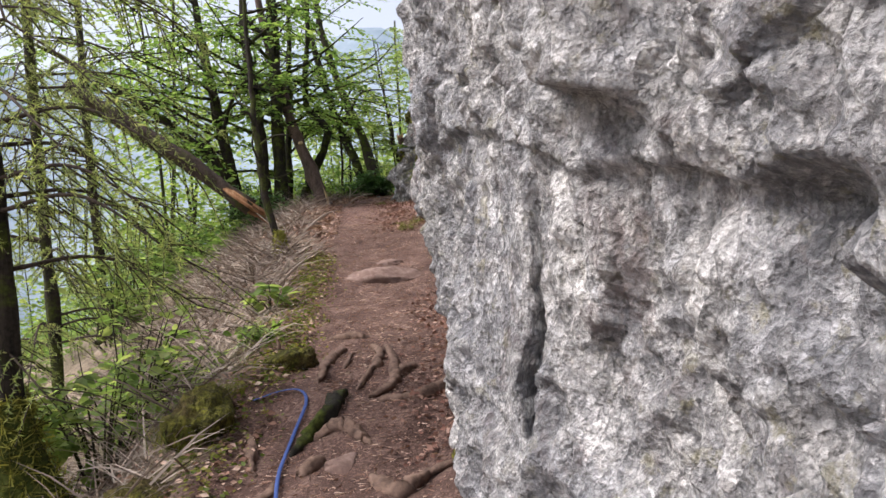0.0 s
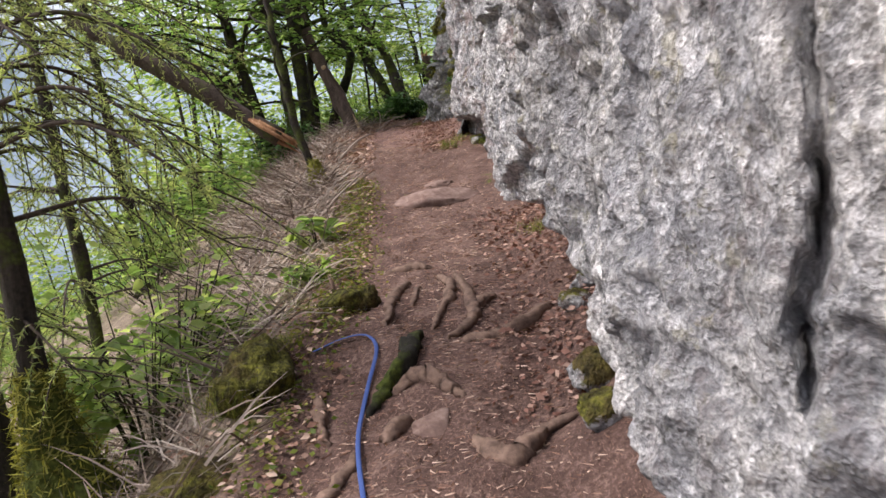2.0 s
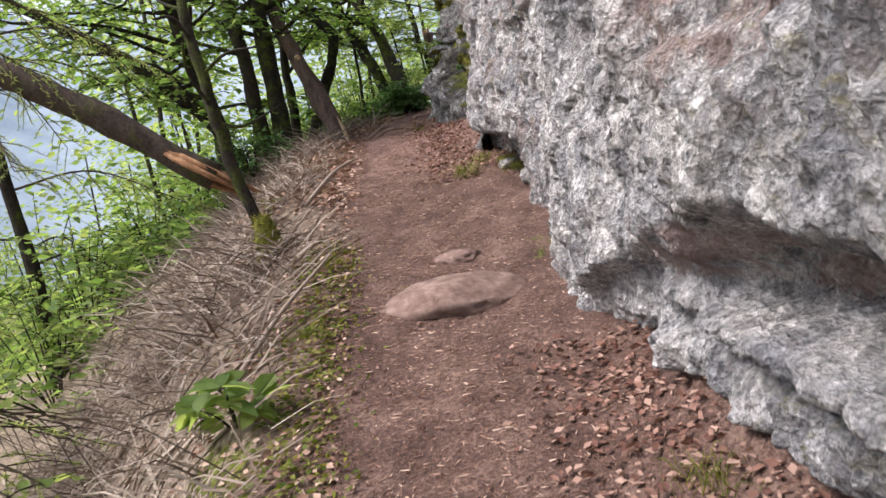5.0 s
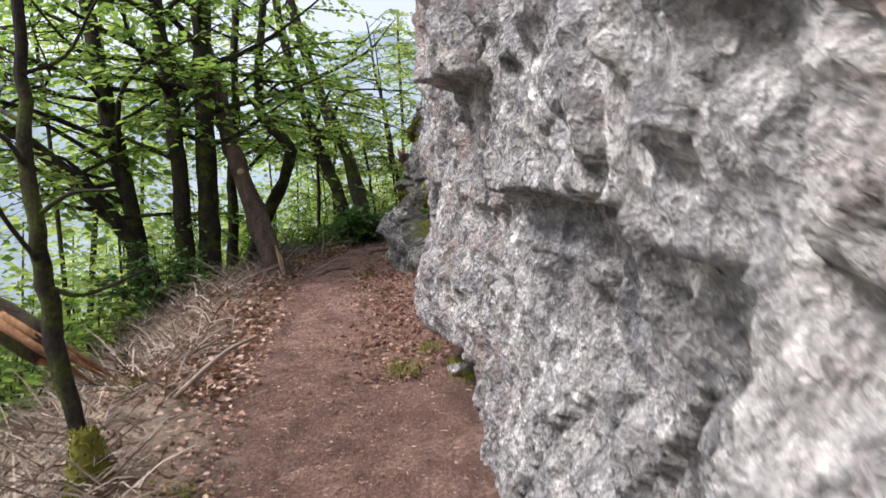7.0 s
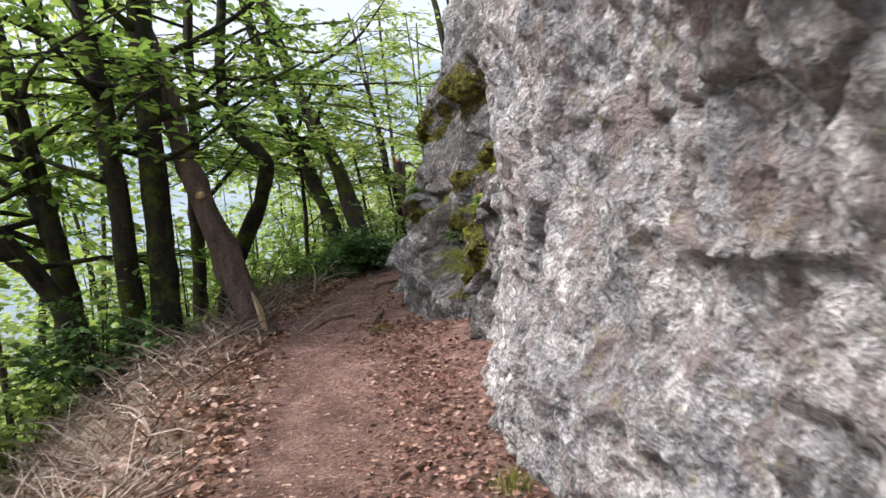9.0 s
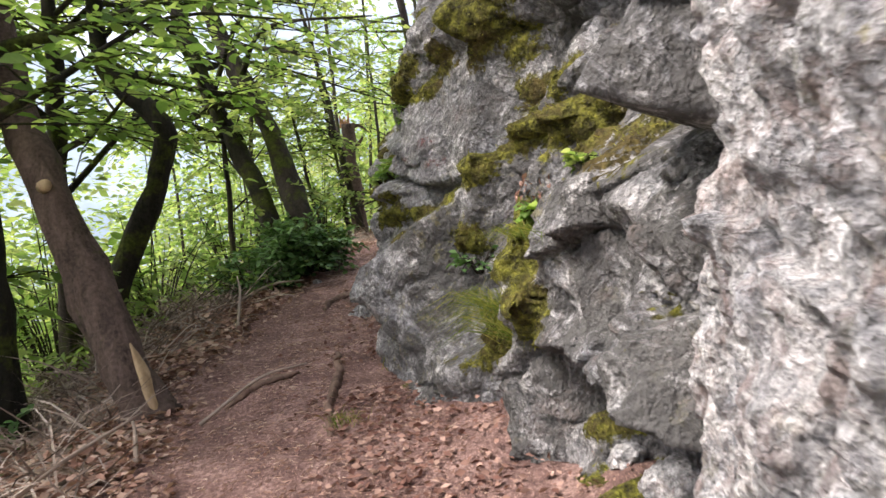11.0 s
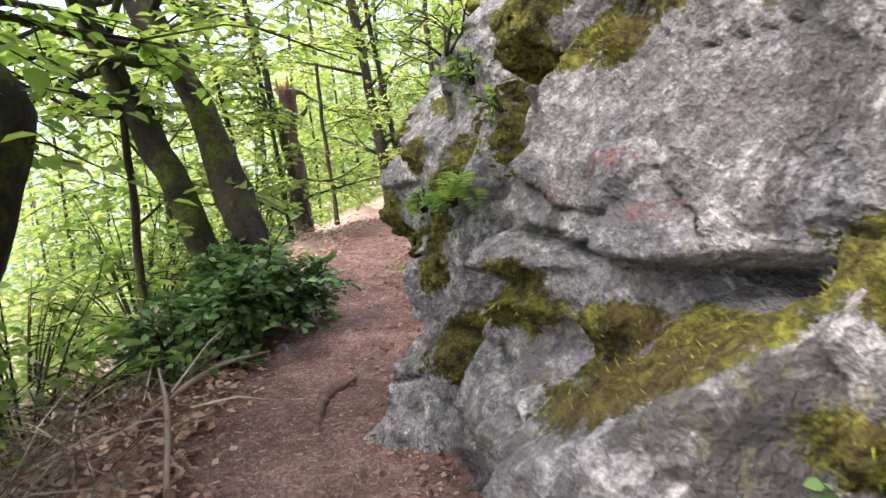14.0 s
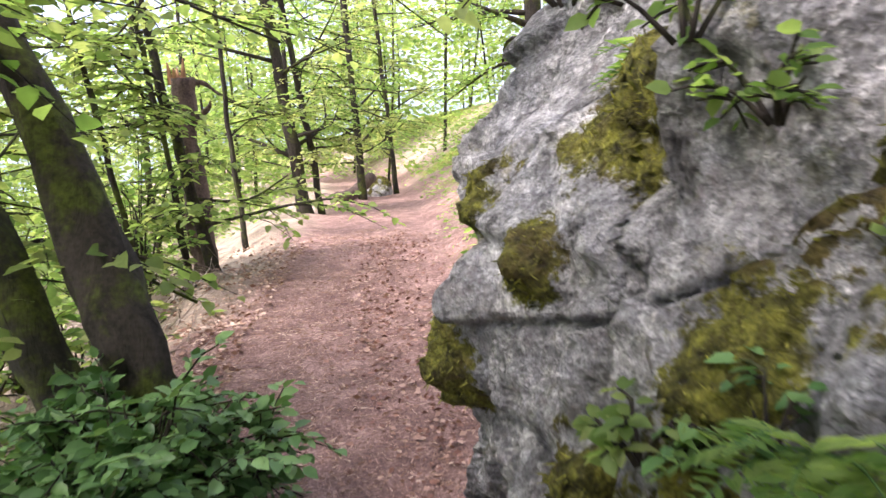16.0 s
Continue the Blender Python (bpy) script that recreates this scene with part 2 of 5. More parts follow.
PAINT = worn_paint_material()

# ---- numeric noise ----
rng = np.random.default_rng(7)


def smooth(a, b, x):
    t = np.clip((x - a) / (b - a), 0, 1)
    return t * t * (3 - 2 * t)


def hashed(i, j, k, s):
    h = (i * 374761393 + j * 668265263 + k * 2147483647 + s * 974634541) & 0xFFFFFFFF
    h = ((h ^ (h >> 13)) * 1274126177) & 0xFFFFFFFF
    h = ((h ^ (h >> 16)) * 2246822519) & 0xFFFFFFFF
    return ((h ^ (h >> 15)) & 0xFFFFFF) / 16777215.0


def value(x, y, z, s=0):
    """Smooth noise, -1 to 1."""
    i, j, k = (np.floor(v).astype(np.int64) for v in (x, y, z))
    u, v, w = x - i, y - j, z - k
    u, v, w = (t * t * t * (t * (t * 6 - 15) + 10) for t in (u, v, w))
    out = 0
    for a in (0, 1):
        for b in (0, 1):
            for c in (0, 1):
                out = out + hashed(i + a, j + b, k + c, s) * np.where(a, u, 1 - u) * np.where(b, v, 1 - v) * np.where(c, w, 1 - w)
    return out * 2 - 1


def fbm(x, y, z, octaves=4, s=0, gain=0.5):
    out, amp = 0, 1.0
    for o in range(octaves):
        out, amp = out + amp * value(x * 2**o, y * 2**o, z * 2**o, s + o), amp * gain
    return out


def ridged(x, y, z, octaves=4, s=0):
    out, amp = 0, 1.0
    for o in range(octaves):
        out, amp = out + amp * (1 - 2 * np.abs(value(x * 2**o, y * 2**o, z * 2**o, s + o))), amp * 0.5
    return out


def cells(y, z, s=0):
    """Flat facets: each cell gets a level and a tilt of its own. Also how near the joint is."""
    i, j = np.floor(y).astype(np.int64), np.floor(z).astype(np.int64)
    best, second, lev = np.full(y.shape, 9.0), np.full(y.shape, 9.0), np.zeros(y.shape)
    for a in (-1, 0, 1):
        for b in (-1, 0, 1):
            py, pz = i + a + hashed(i + a, j + b, 0 * i, s), j + b + hashed(i + a, j + b, 0 * i, s + 1)
            d = np.hypot(y - py, z - pz)
            l = hashed(i + a, j + b, 0 * i, s + 2) * 2 - 1
            l = l + (y - py) * (hashed(i + a, j + b, 0 * i, s + 3) * 2 - 1) * 1.2 + (z - pz) * (hashed(i + a, j + b, 0 * i, s + 4) * 2 - 1) * 1.2
            near = d < best
            second = np.where(near, best, np.minimum(second, d))
            lev, best = np.where(near, l, lev), np.where(near, d, best)
    return lev, second - best


def scallop(y, z, s=0):
    """Shallow bowls that meet in sharp rims, about -0.5 to 1."""
    i, j = np.floor(y).astype(np.int64), np.floor(z).astype(np.int64)
    best = np.full(y.shape, 9.0)
    for a in (-1, 0, 1):
        for b in (-1, 0, 1):
            py, pz = i + a + hashed(i + a, j + b, 0 * i, s), j + b + hashed(i + a, j + b, 0 * i, s + 1)
            best = np.minimum(best, 1.6 * ((y - py) ** 2 + (z - pz) ** 2) + 0.7 * hashed(i + a, j + b, 0 * i, s + 2))
    return best - 0.5


def crumple(y, z, s=0):
    """Flat triangular planes that join along creases, -1 to 1."""
    k = (y + z) * 0.3660254
    i, j = np.floor(y + k).astype(np.int64), np.floor(z + k).astype(np.int64)
    u, v = y + k - i, z + k - j
    a, d = hashed(i, j, 0 * i, s), hashed(i + 1, j + 1, 0 * i, s)
    m = np.where(u > v, hashed(i + 1, j, 0 * i, s), hashed(i, j + 1, 0 * i, s))
    hi, lo = np.maximum(u, v), np.minimum(u, v)
    return 2 * (a * (1 - hi) + m * (hi - lo) + d * lo) - 1


# ---- mesh helpers ----
def mesh_of(name, verts, faces, material, parent=None, smoothed=True, attrs=None):
    """One mesh object from arrays; faces all have the same number of corners."""
    verts, faces = np.asarray(verts, np.float32), np.asarray(faces, np.int32)
    me = bpy.data.meshes.new(name)
    n, c = faces.shape
    me.vertices.add(len(verts))
    me.vertices.foreach_set("co", verts.ravel())
    me.loops.add(n * c)
    me.loops.foreach_set("vertex_index", faces.ravel())
    me.polygons.add(n)
    me.polygons.foreach_set("loop_start", np.arange(0, n * c, c, dtype=np.int32))
    me.update(calc_edges=True)
    me.polygons.foreach_set("use_smooth", np.full(n, smoothed))
    for key, val in (attrs or {}).items():
        me.attributes.new(key, "FLOAT", "POINT").data.foreach_set("value", np.asarray(val, np.float32).ravel())
    me.materials.append(material)
    ob = new(name, me)
    ob.parent = parent
    return ob


def empty(name, at=(0, 0, 0)):
    ob = new(name)
    ob.location = at
    return ob


def local(verts, parent):
    return np.asarray(verts) - np.array(parent.location)


def grid_faces(n, m):
    i = np.arange(n * m).reshape(n, m)
    return np.stack([i[:-1, :-1], i[1:, :-1], i[1:, 1:], i[:-1, 1:]], -1).reshape(-1, 4)


def curve_points(pts, n):
    """n points along a smooth line through pts."""
    p = np.asarray(pts, float)
    p = np.vstack([2 * p[0] - p[1], p, 2 * p[-1] - p[-2]])
    out = []
    for t in np.linspace(0, len(pts) - 1 - 1e-9, n):
        k, u = int(t), t - int(t)
        a, b, c, d = p[k:k + 4]
        out.append(0.5 * (2 * b + (c - a) * u + (2 * a - 5 * b + 4 * c - d) * u * u + (3 * b - a - 3 * c + d) * u**3))
    return np.array(out)


def tube(pts, radii, segs=8, rough=0.0, seed=0, flat=1.0):
    """A tapering, uneven tube along pts; returns vertices and quads."""
    p = np.asarray(pts, float)
    r = np.interp(np.linspace(0, 1, len(p)), np.linspace(0, 1, len(radii)), radii)
    d = np.gradient(p, axis=0)
    d /= np.linalg.norm(d, axis=1, keepdims=True) + 1e-9
    first = np.cross((1.0, 0, 0) if abs(d[0, 2]) > 0.7 else (0, 0, 1.0), d[0])
    u = [first]
    for k in range(1, len(p)):
        u.append(u[-1] - d[k] * (u[-1] @ d[k]))
    u = np.array(u)
    u /= np.linalg.norm(u, axis=1, keepdims=True)
    v = np.cross(d, u)
    a = np.linspace(0, 2 * np.pi, segs, endpoint=False)
    ring = u[:, None] * np.cos(a)[None, :, None] + v[:, None] * (np.sin(a) * flat)[None, :, None]
    if rough:
        q = p[:, None] + ring * 0.2
        wob = 1 + rough * fbm(q[..., 0] * 7 + seed, q[..., 1] * 7, q[..., 2] * 2.5, 3, seed)
        ring = ring * wob[..., None]
    verts = (p[:, None] + ring * r[:, None, None]).reshape(-1, 3)
    i = np.arange(len(p) * segs).reshape(len(p), segs)
    j = np.roll(i, -1, 1)
    f = np.stack([i[:-1], j[:-1], j[1:], i[1:]], -1).reshape(-1, 4)
    caps = []
    for row in (i[0][::-1], i[-1]):
        for q in range(1, segs - 2, 2):
            caps.append([row[0], row[q], row[q + 1], row[min(q + 2, segs - 1)]])
    return verts, np.vstack([f, np.array(caps, int).reshape(-1, 4)])


def join(parts):
    vs, fs, n = [], [], 0
    for v, f in parts:
        vs.append(v)
        fs.append(np.asarray(f) + n)
        n += len(v)
    return np.vstack(vs), np.vstack(fs)


def unit(v):
    return v / (np.linalg.norm(v, axis=-1, keepdims=True) + 1e-9)


def blades(at, ahead, size, width=0.5, up=None, fold=0.25, r=None):
    """Leaves: a folded blade of two quads at each place, pointing along ahead."""
    r = r or rng
    n = len(at)
    a = unit(np.asarray(ahead, float))
    w = unit(r.normal(size=(n, 3)) if up is None else up)
    s = unit(np.cross(a, w))
    nrm = np.cross(s, a)
    L = np.asarray(size, float).reshape(-1, 1) * np.ones((n, 1))
    W = L * width
    base, tip = at, at + a * L - nrm * L * fold * 0.4
    mid = at + a * L * 0.5 - nrm * L * fold * 0.3
    l, q = mid - s * W * 0.5 + nrm * L * fold * 0.4, mid + s * W * 0.5 + nrm * L * fold * 0.4
    v = np.stack([base, mid, tip, l, q], 1).reshape(-1, 3)
    k = np.arange(n)[:, None] * 5
    f = np.concatenate([k + [[0, 1, 3]], k + [[3, 1, 2]], k + [[0, 4, 1]], k + [[4, 2, 1]]])
    return v, f


def leaves(at, ahead, size, width=0.62, up=None, fold=0.2, r=None):
    """Rounded leaves with a pointed tip, folded along the midrib: six triangles each."""
    r = r or rng
    n = len(at)
    a = unit(np.asarray(ahead, float))
    s = unit(np.cross(a, unit(r.normal(size=(n, 3)) if up is None else up)))
    nrm = np.cross(s, a)
    L = np.asarray(size, float).reshape(-1, 1) * np.ones((n, 1))
    W = L * width * 0.5
    lift = nrm * L * fold
    pts = [at, at + a * L * 0.5 - lift * 0.3, at + a * L - lift * 0.9]
    for sg in (-1, 1):
        pts += [at + a * L * 0.28 + s * sg * W * 0.9 + lift * 0.35, at + a * L * 0.66 + s * sg * W * 0.85 + lift * 0.1]
    v = np.stack(pts, 1).reshape(-1, 3)
    k = np.arange(n)[:, None] * 7
    f = np.concatenate([k + [[0, 1, 3]], k + [[3, 1, 4]], k + [[4, 1, 2]], k + [[0, 5, 1]], k + [[5, 6, 1]], k + [[6, 2, 1]]])
    return v, f


def strips(at, to, width, r=None, sag=0.0):
    """Thin twigs or grass blades: tapering triangles with a bend in the middle."""
    r = r or rng
    n = len(at)
    d = to - at
    s = unit(np.cross(d, r.normal(size=(n, 3)))) * np.asarray(width).reshape(-1, 1)
    mid = at + d * 0.55
    mid[:, 2] += sag
    v = np.stack([at - s, at + s, mid + s * 0.7, mid - s * 0.7, to], 1).reshape(-1, 3)
    k = np.arange(n)[:, None] * 5
    f = np.concatenate([k + [[0, 1, 2]], k + [[0, 2, 3]], k + [[3, 2, 4]]])
    return v, f

# ---- ground ----
CENTRE = ((-6, 0.25), (0, -0.3), (3, -0.5), (5, -0.45), (7, -0.6), (9, -0.85), (11, -1.05), (13, -1.3), (15, -0.95), (17.5, -0.55), (20, 0.25), (24, 1.5), (28, 2.6), (34, 4))
HEIGHT = ((-6, -0.6), (0, 0.08), (2.0, 0.24), (3.5, 0.52), (4.3, 0.69), (5.0, 0.82), (6.1, 1.0), (7.2, 1.27), (9.4, 1.82), (10.1, 1.9), (12.8, 2.38), (14.7, 2.56), (15.4, 2.72), (17.6, 2.85), (19.7, 2.98), (24.5, 3.07), (34, 3.2))


def path_x(y):
    return np.interp(y, *zip(*CENTRE))


def ground_z(x, y, fine=True):
    y = np.asarray(y, float)
    x = np.asarray(x, float)
    base = sum(np.interp(y + o, *zip(*HEIGHT)) for o in (-0.5, -0.25, 0, 0.25, 0.5)) / 5
    off = x - path_x(y)
    left = np.maximum(0, -off - np.interp(y, (0, 4, 6, 9, 13, 16, 22), (0.45, 0.6, 0.6, 0.85, 0.75, 0.6, 1.0)))
    steep = np.interp(y, (0, 6, 10, 14, 20, 30), (1.0, 0.95, 0.55, 0.5, 0.45, 0.4))
    fall = steep * (left - 0.35 * (1 - np.exp(-left / 0.35)))
    z = base - np.minimum(fall, 60 + 0.02 * left)
    right = np.maximum(0, off - 0.75)
    z = z + smooth(15.5, 18, y) * np.minimum(np.maximum(right - 0.25, 0) * 0.55, 2.5) + (1 - smooth(14, 16, y)) * 0.04 * np.minimum(right, 1)
    z = z + 0.03 * smooth(0.25, 0.9, np.abs(off)) - 0.02
    # litter banked up against the rock
    z = z + 0.45 * np.clip(x + 0.05, 0, 0.6) * smooth(2.4, 3.0, y) * smooth(6.6, 5.8, y)
    if fine:
        wild = smooth(0.5, 1.2, np.abs(off))
        z = z + (0.03 + 0.1 * wild) * fbm(x * 1.1, y * 1.1, 0 * x, 3, 11) + 0.012 * fbm(x * 6, y * 6, 0 * x, 3, 15) * (1 + wild)
        worn = np.exp(-((y - 4.3) / 0.9) ** 2) * np.exp(-((x + 0.35) / 0.6) ** 2)
        z = z + worn * 0.05 * ridged(x * 2.2, y * 1.3, 0 * x, 2, 19)
    return z


def axis(lo, hi, step, far_lo, far_hi):
    mid = np.arange(lo, hi, step)
    down, up, g = [], [], step
    v = lo
    while v > far_lo:
        g *= 1.22
        v -= g
        down.append(v)
    v, g = hi, step
    while v < far_hi:
        g *= 1.22
        v += g
        up.append(v)
    return np.array(down[::-1] + list(mid) + up)


gx, gy = axis(-3.2, 1.3, 0.026, -3000, 3000), axis(0.5, 18, 0.032, -3000, 3000)
GX, GY = np.meshgrid(gx, gy, indexing="ij")
GZ = ground_z(GX, GY)
off = GX - path_x(GY)
trod = smooth(1.0, 0.5, np.where(off > 0, 0.45, 1.0) * np.abs(off) + 0.2 * fbm(GX * 2.5, GY * 2.5, 0 * GX, 3, 31))
mossy = smooth(0.55, 0.75, -off) * smooth(1.5, 0.9, -off) * smooth(2.5, 3.5, GY) * smooth(8.3, 6.5, GY) * (0.5 + 0.45 * fbm(GX * 2, GY * 2, 0 * GX, 3, 37))
mossy = np.maximum(mossy, smooth(0.9, 1.5, off) * smooth(15.3, 16.5, GY) * (0.45 + 0.5 * fbm(GX * 1.7, GY * 1.7, 0 * GX, 3, 41)))
mossy = np.maximum(mossy, 0.5 * smooth(0.4, 0.6, off) * (0.3 + 0.8 * value(GX * 3, GY * 3, 0 * GX, 39)))
# from y 9.5 on the soil colour is brightened against the canopy's shade
ground = mesh_of("ground", np.stack([GX, GY, GZ], -1).reshape(-1, 3), grid_faces(*GX.shape), SOIL, attrs={"trod": trod, "moss": mossy, "pale_lift": smooth(9.5, 12.5, GY)})
tagged(ground, "trodden reddish earth path on a wooded slope", "ground", kind="structure")

# ---- rock face ----
FACE = ((-6, 1.3), (-1, 1.05), (0.3, 0.76), (1.0, 0.56), (1.6, 0.42), (2.02, 0.31), (2.2, 0.25), (2.6, 0.15), (3.1, 0.06), (3.45, 0.0), (3.54, 0.07), (3.66, 0.29), (4.3, 0.31), (4.8, 0.22), (5.3, 0.14), (5.7, 0.14), (6.2, 0.12), (6.6, 0.07), (7.0, 0.03), (8.0, 0.03), (8.6, -0.06), (9.1, -0.17), (9.5, -0.21), (10.0, -0.15), (10.35, -0.13), (10.6, -0.02), (11.0, 0.35), (12.0, 0.9))
SEAM = ((1.2, 1.5), (1.62, 1.53), (2.02, 1.61), (2.16, 1.66), (2.67, 1.79), (3.4, 1.86))
ROOF = ((4.0, 1.54), (4.3, 1.57), (5.2, 1.76), (5.9, 1.64), (6.3, 1.5), (6.75, 1.31))
LEDGE = ((5.6, 2.4), (6.1, 2.51), (6.5, 2.56), (7.0, 2.59), (7.6, 2.62), (8.1, 2.63), (8.5, 2.66))


def bump_at(y, z, y0, z0, ry, rz, sharp=2.0):
    return np.exp(-((np.abs((y - y0) / ry) ** sharp) + np.abs((z - z0) / rz) ** sharp))


def box_at(y, z, y0, y1, z0, z1, e=0.05):
    return smooth(y0 - e, y0 + e, y) * smooth(y1 + e, y1 - e, y) * smooth(z0 - e, z0 + e, z) * smooth(z1 + e, z1 - e, z)


def line_at(y, line):
    return np.interp(y, *zip(*line))


def under(y, z, line, y0, y1, depth, e=0.12):
    """A step back below a line that runs along the face, fading out downwards over depth."""
    top = line_at(y, line)
    return smooth(top + 0.012, top - 0.012, z) * smooth(top - depth, top - 0.3 * depth, z) * smooth(y0 - e, y0 + e, y) * smooth(y1 + e, y1 - e, y)


def face_x(y, z):
    """The rock face, x over y and z."""
    wob = fbm(y * 5, z * 5, 0 * y, 3, 51)
    wy = y + 0.03 * fbm(y * 2.3, z * 2.3, 0 * y, 2, 53) + 0.012 * wob
    wz = z + 0.03 * fbm(y * 2.3, z * 2.3, 0 * y + 9, 2, 57) + 0.012 * fbm(y * 6, z * 6, 0 * y + 4, 3, 59)
    h = wz - np.interp(y, *zip(*HEIGHT))
    x = sum(np.interp(wy + o, *zip(*FACE)) for o in (-0.04, 0, 0.04)) / 3
    x = x - 0.12 * np.clip(h - 1.7, 0, 3) * smooth(1.0, 2.4, y) * smooth(6.0, 4.5, y) - 0.03 * np.clip(h - 1.7, 0, 4) * smooth(4.5, 6, y)
    # undercut foot of the first block
    rim = 0.78 + 0.47 * (y - 2.44)
    x = x + 0.36 * smooth(rim, rim - 0.2, wz) * smooth(2.1, 2.5, y) * smooth(3.7, 3.5, y)
    # roofed seam over the loose plate, its straight edge and square foot
    x = x + 0.05 * under(wy, wz, SEAM, 1.3, 3.2, 0.9) - 0.02 * under(y, wz, SEAM, 2.2, 3.2, 1.2, 0.02)
    edge = 2.19 + 0.006 * np.sin(z * 17) - 0.03 * (z - 1.3)
    x = x - 0.022 * smooth(edge - 0.004, edge + 0.004, y) * smooth(2.9, 2.3, y) * smooth(0.99, 1.03, wz - 0.2 * (y - 2.2)) * smooth(1.68, 1.63, z)
    calm = 1 - 0.7 * np.exp(-((y - edge - 0.12) / 0.2) ** 2) * smooth(0.95, 1.05, z) * smooth(1.68, 1.6, z)
    # blocks and slots over the seam
    x = x - 0.1 * smooth(1.7, 1.74, wz - 0.2 * (wy - 1.84)) * smooth(1.77, 1.8, wy) * smooth(2.15, 1.9, wy) * smooth(2.15, 1.95, wz)
    x = x + 0.09 * box_at(wy, wz, 1.53, 1.77, 1.79, 2.2, 0.012) + 0.05 * box_at(wy, wz, 1.58, 1.74, 1.66, 1.79, 0.02)
    x = x - 0.05 * smooth(1.5, 1.42, wy + 0.35 * (wz - 1.6)) * smooth(1.46, 1.52, wz) - 0.05 * smooth(1.33, 1.27, wy + 0.2 * (wz - 1.4)) * smooth(1.36, 1.42, wz)
    x = x - 0.035 * smooth(1.72, 1.66, wy + 0.5 * (wz - 1.4)) * smooth(1.22, 1.26, wz) * smooth(1.5, 1.42, wz)
    # second block: a deep slanting roof, a lip below it, and a low cave
    slant = smooth(6.15, 5.9, wy) * smooth(3.6, 3.75, wy)
    top = line_at(wy, ROOF)
    x = x + 0.34 * smooth(top + 0.015, top - 0.17, wz) * smooth(1.43, 1.5, wz) * slant * smooth(6.1, 4.9, wy) ** 0.5
    x = x + 0.03 * smooth(1.5, 1.46, wz) * slant + 0.16 * smooth(1.385, 1.365, wz - 0.03 * (wy - 5)) * slant * smooth(6.1, 5.6, wy)
    x = x - 0.09 * smooth(1.34, 1.28, wz) * slant + 0.3 * smooth(1.2, 1.13, wz + 0.06 * (5.6 - wy)) * smooth(6.7, 6.2, wy) * smooth(3.6, 3.75, wy)
    x = x + 0.14 * smooth(top + 0.01, top - 0.06, wz) * smooth(5.9, 6.1, wy) * smooth(6.9, 6.6, wy)
    # reddish hollow
    x = x + 0.13 * bump_at(wy, wz, 5.2, 2.2, 0.2, 0.17, 3) + 0.05 * box_at(wy, wz, 4.9, 5.62 + 0.3 * (wz - 2.3), 2.1, 2.44, 0.02) - 0.03 * bump_at(wy, wz, 5.02, 2.12, 0.05, 0.2)
    x = x + 0.05 * bump_at(wy, wz, 6.26, 1.74, 0.06, 0.09, 3) + 0.05 * bump_at(wy, wz, 6.24, 1.93, 0.09, 0.06, 3) + 0.05 * bump_at(wy, wz, 5.7, 1.86, 0.08, 0.07, 3)
    # long roofed ledge, stepped where it starts
    x = x + (0.12 - 0.07 * smooth(6.7, 7.2, wy)) * under(wy, wz, LEDGE, 5.75, 8.4, 0.75) - 0.04 * smooth(6.32, 6.28, wy) * under(wy, wz, LEDGE, 5.6, 6.4, 0.3)
    x = x + 0.07 * bump_at(wy, wz, 6.17, 2.46, 0.035, 0.1, 3)
    # overhanging horn
    x = x - 0.12 * smooth(3.03, 3.06, wz - 0.13 * (wy - 7.5)) * smooth(3.75, 3.5, wz) * smooth(7.38, 7.42, wy) * smooth(8.35, 8.15, wy)
    x = x + 0.06 * bump_at(wy, wz, 6.27, 2.8, 0.05, 0.06, 3) + 0.05 * bump_at(wy, wz, 8.46, 2.57, 0.06, 0.08, 3)
    # low bulge with an undercut foot
    x = x - 0.1 * bump_at(wy, wz, 9.05, 2.3, 0.5, 0.24, 3) + 0.3 * smooth(2.06, 1.93, wz - 0.12 * (wy - 8.8)) * smooth(8.3, 8.7, y) * smooth(10.4, 10, y)
    x = x - 0.12 * bump_at(wy, wz, 9.9, 2.2, 0.35, 0.3) - 0.07 * bump_at(wy, wz, 10.45, 3.1, 0.1, 0.08, 4)
    # weathering: broken planes, ribs, scallops with sharp rims
    bare = x
    x = x + 0.04 * fbm(y * 1.5, z * 1.2, 0 * y, 2, 61) + 0.05 * crumple(wy * 1.7 + 0.3 * wz, wz * 1.1, 63) + 0.028 * crumple(wy * 3.6, wz * 2.0, 64)
    x = x + 0.022 * crumple(wy * 8.5 + 2 * wz, wz * 4.5, 65) + 0.017 * crumple(wy * 19, wz * 12, 66) + 0.011 * crumple(y * 38, z * 27, 62)
    part_a = smooth(-0.35, 0.35, value(y * 1.3, z * 1.1, 0 * y, 67))
    x = x - 0.018 * scallop(wy * 4.5, wz * 2.6, 68) * part_a - 0.017 * scallop(wy * 11 + wz, wz * 6, 69) * (0.4 + 0.6 * part_a) - 0.014 * scallop(y * 26, z * 16, 70)
    lev, joint = cells(wy * 2.6, wz * 1.7, 71)
    x = x + 0.028 * lev + 0.03 * smooth(0.03, 0.0, joint) * smooth(0.0, 0.2, value(y * 2, z * 2, 0 * y, 77))
    lev, joint = cells(wy * 9, wz * 6.5, 81)
    x = x + 0.01 * lev * (1 - 0.5 * part_a) + 0.012 * smooth(0.05, 0.0, joint) * smooth(0.1, 0.3, value(y * 4, z * 4, 0 * y, 78))
    x = x - 0.007 * ridged(y * 15, z * 9, 0 * y, 3, 83) + 0.003 * fbm(y * 60, z * 55, 0 * y, 2, 87)
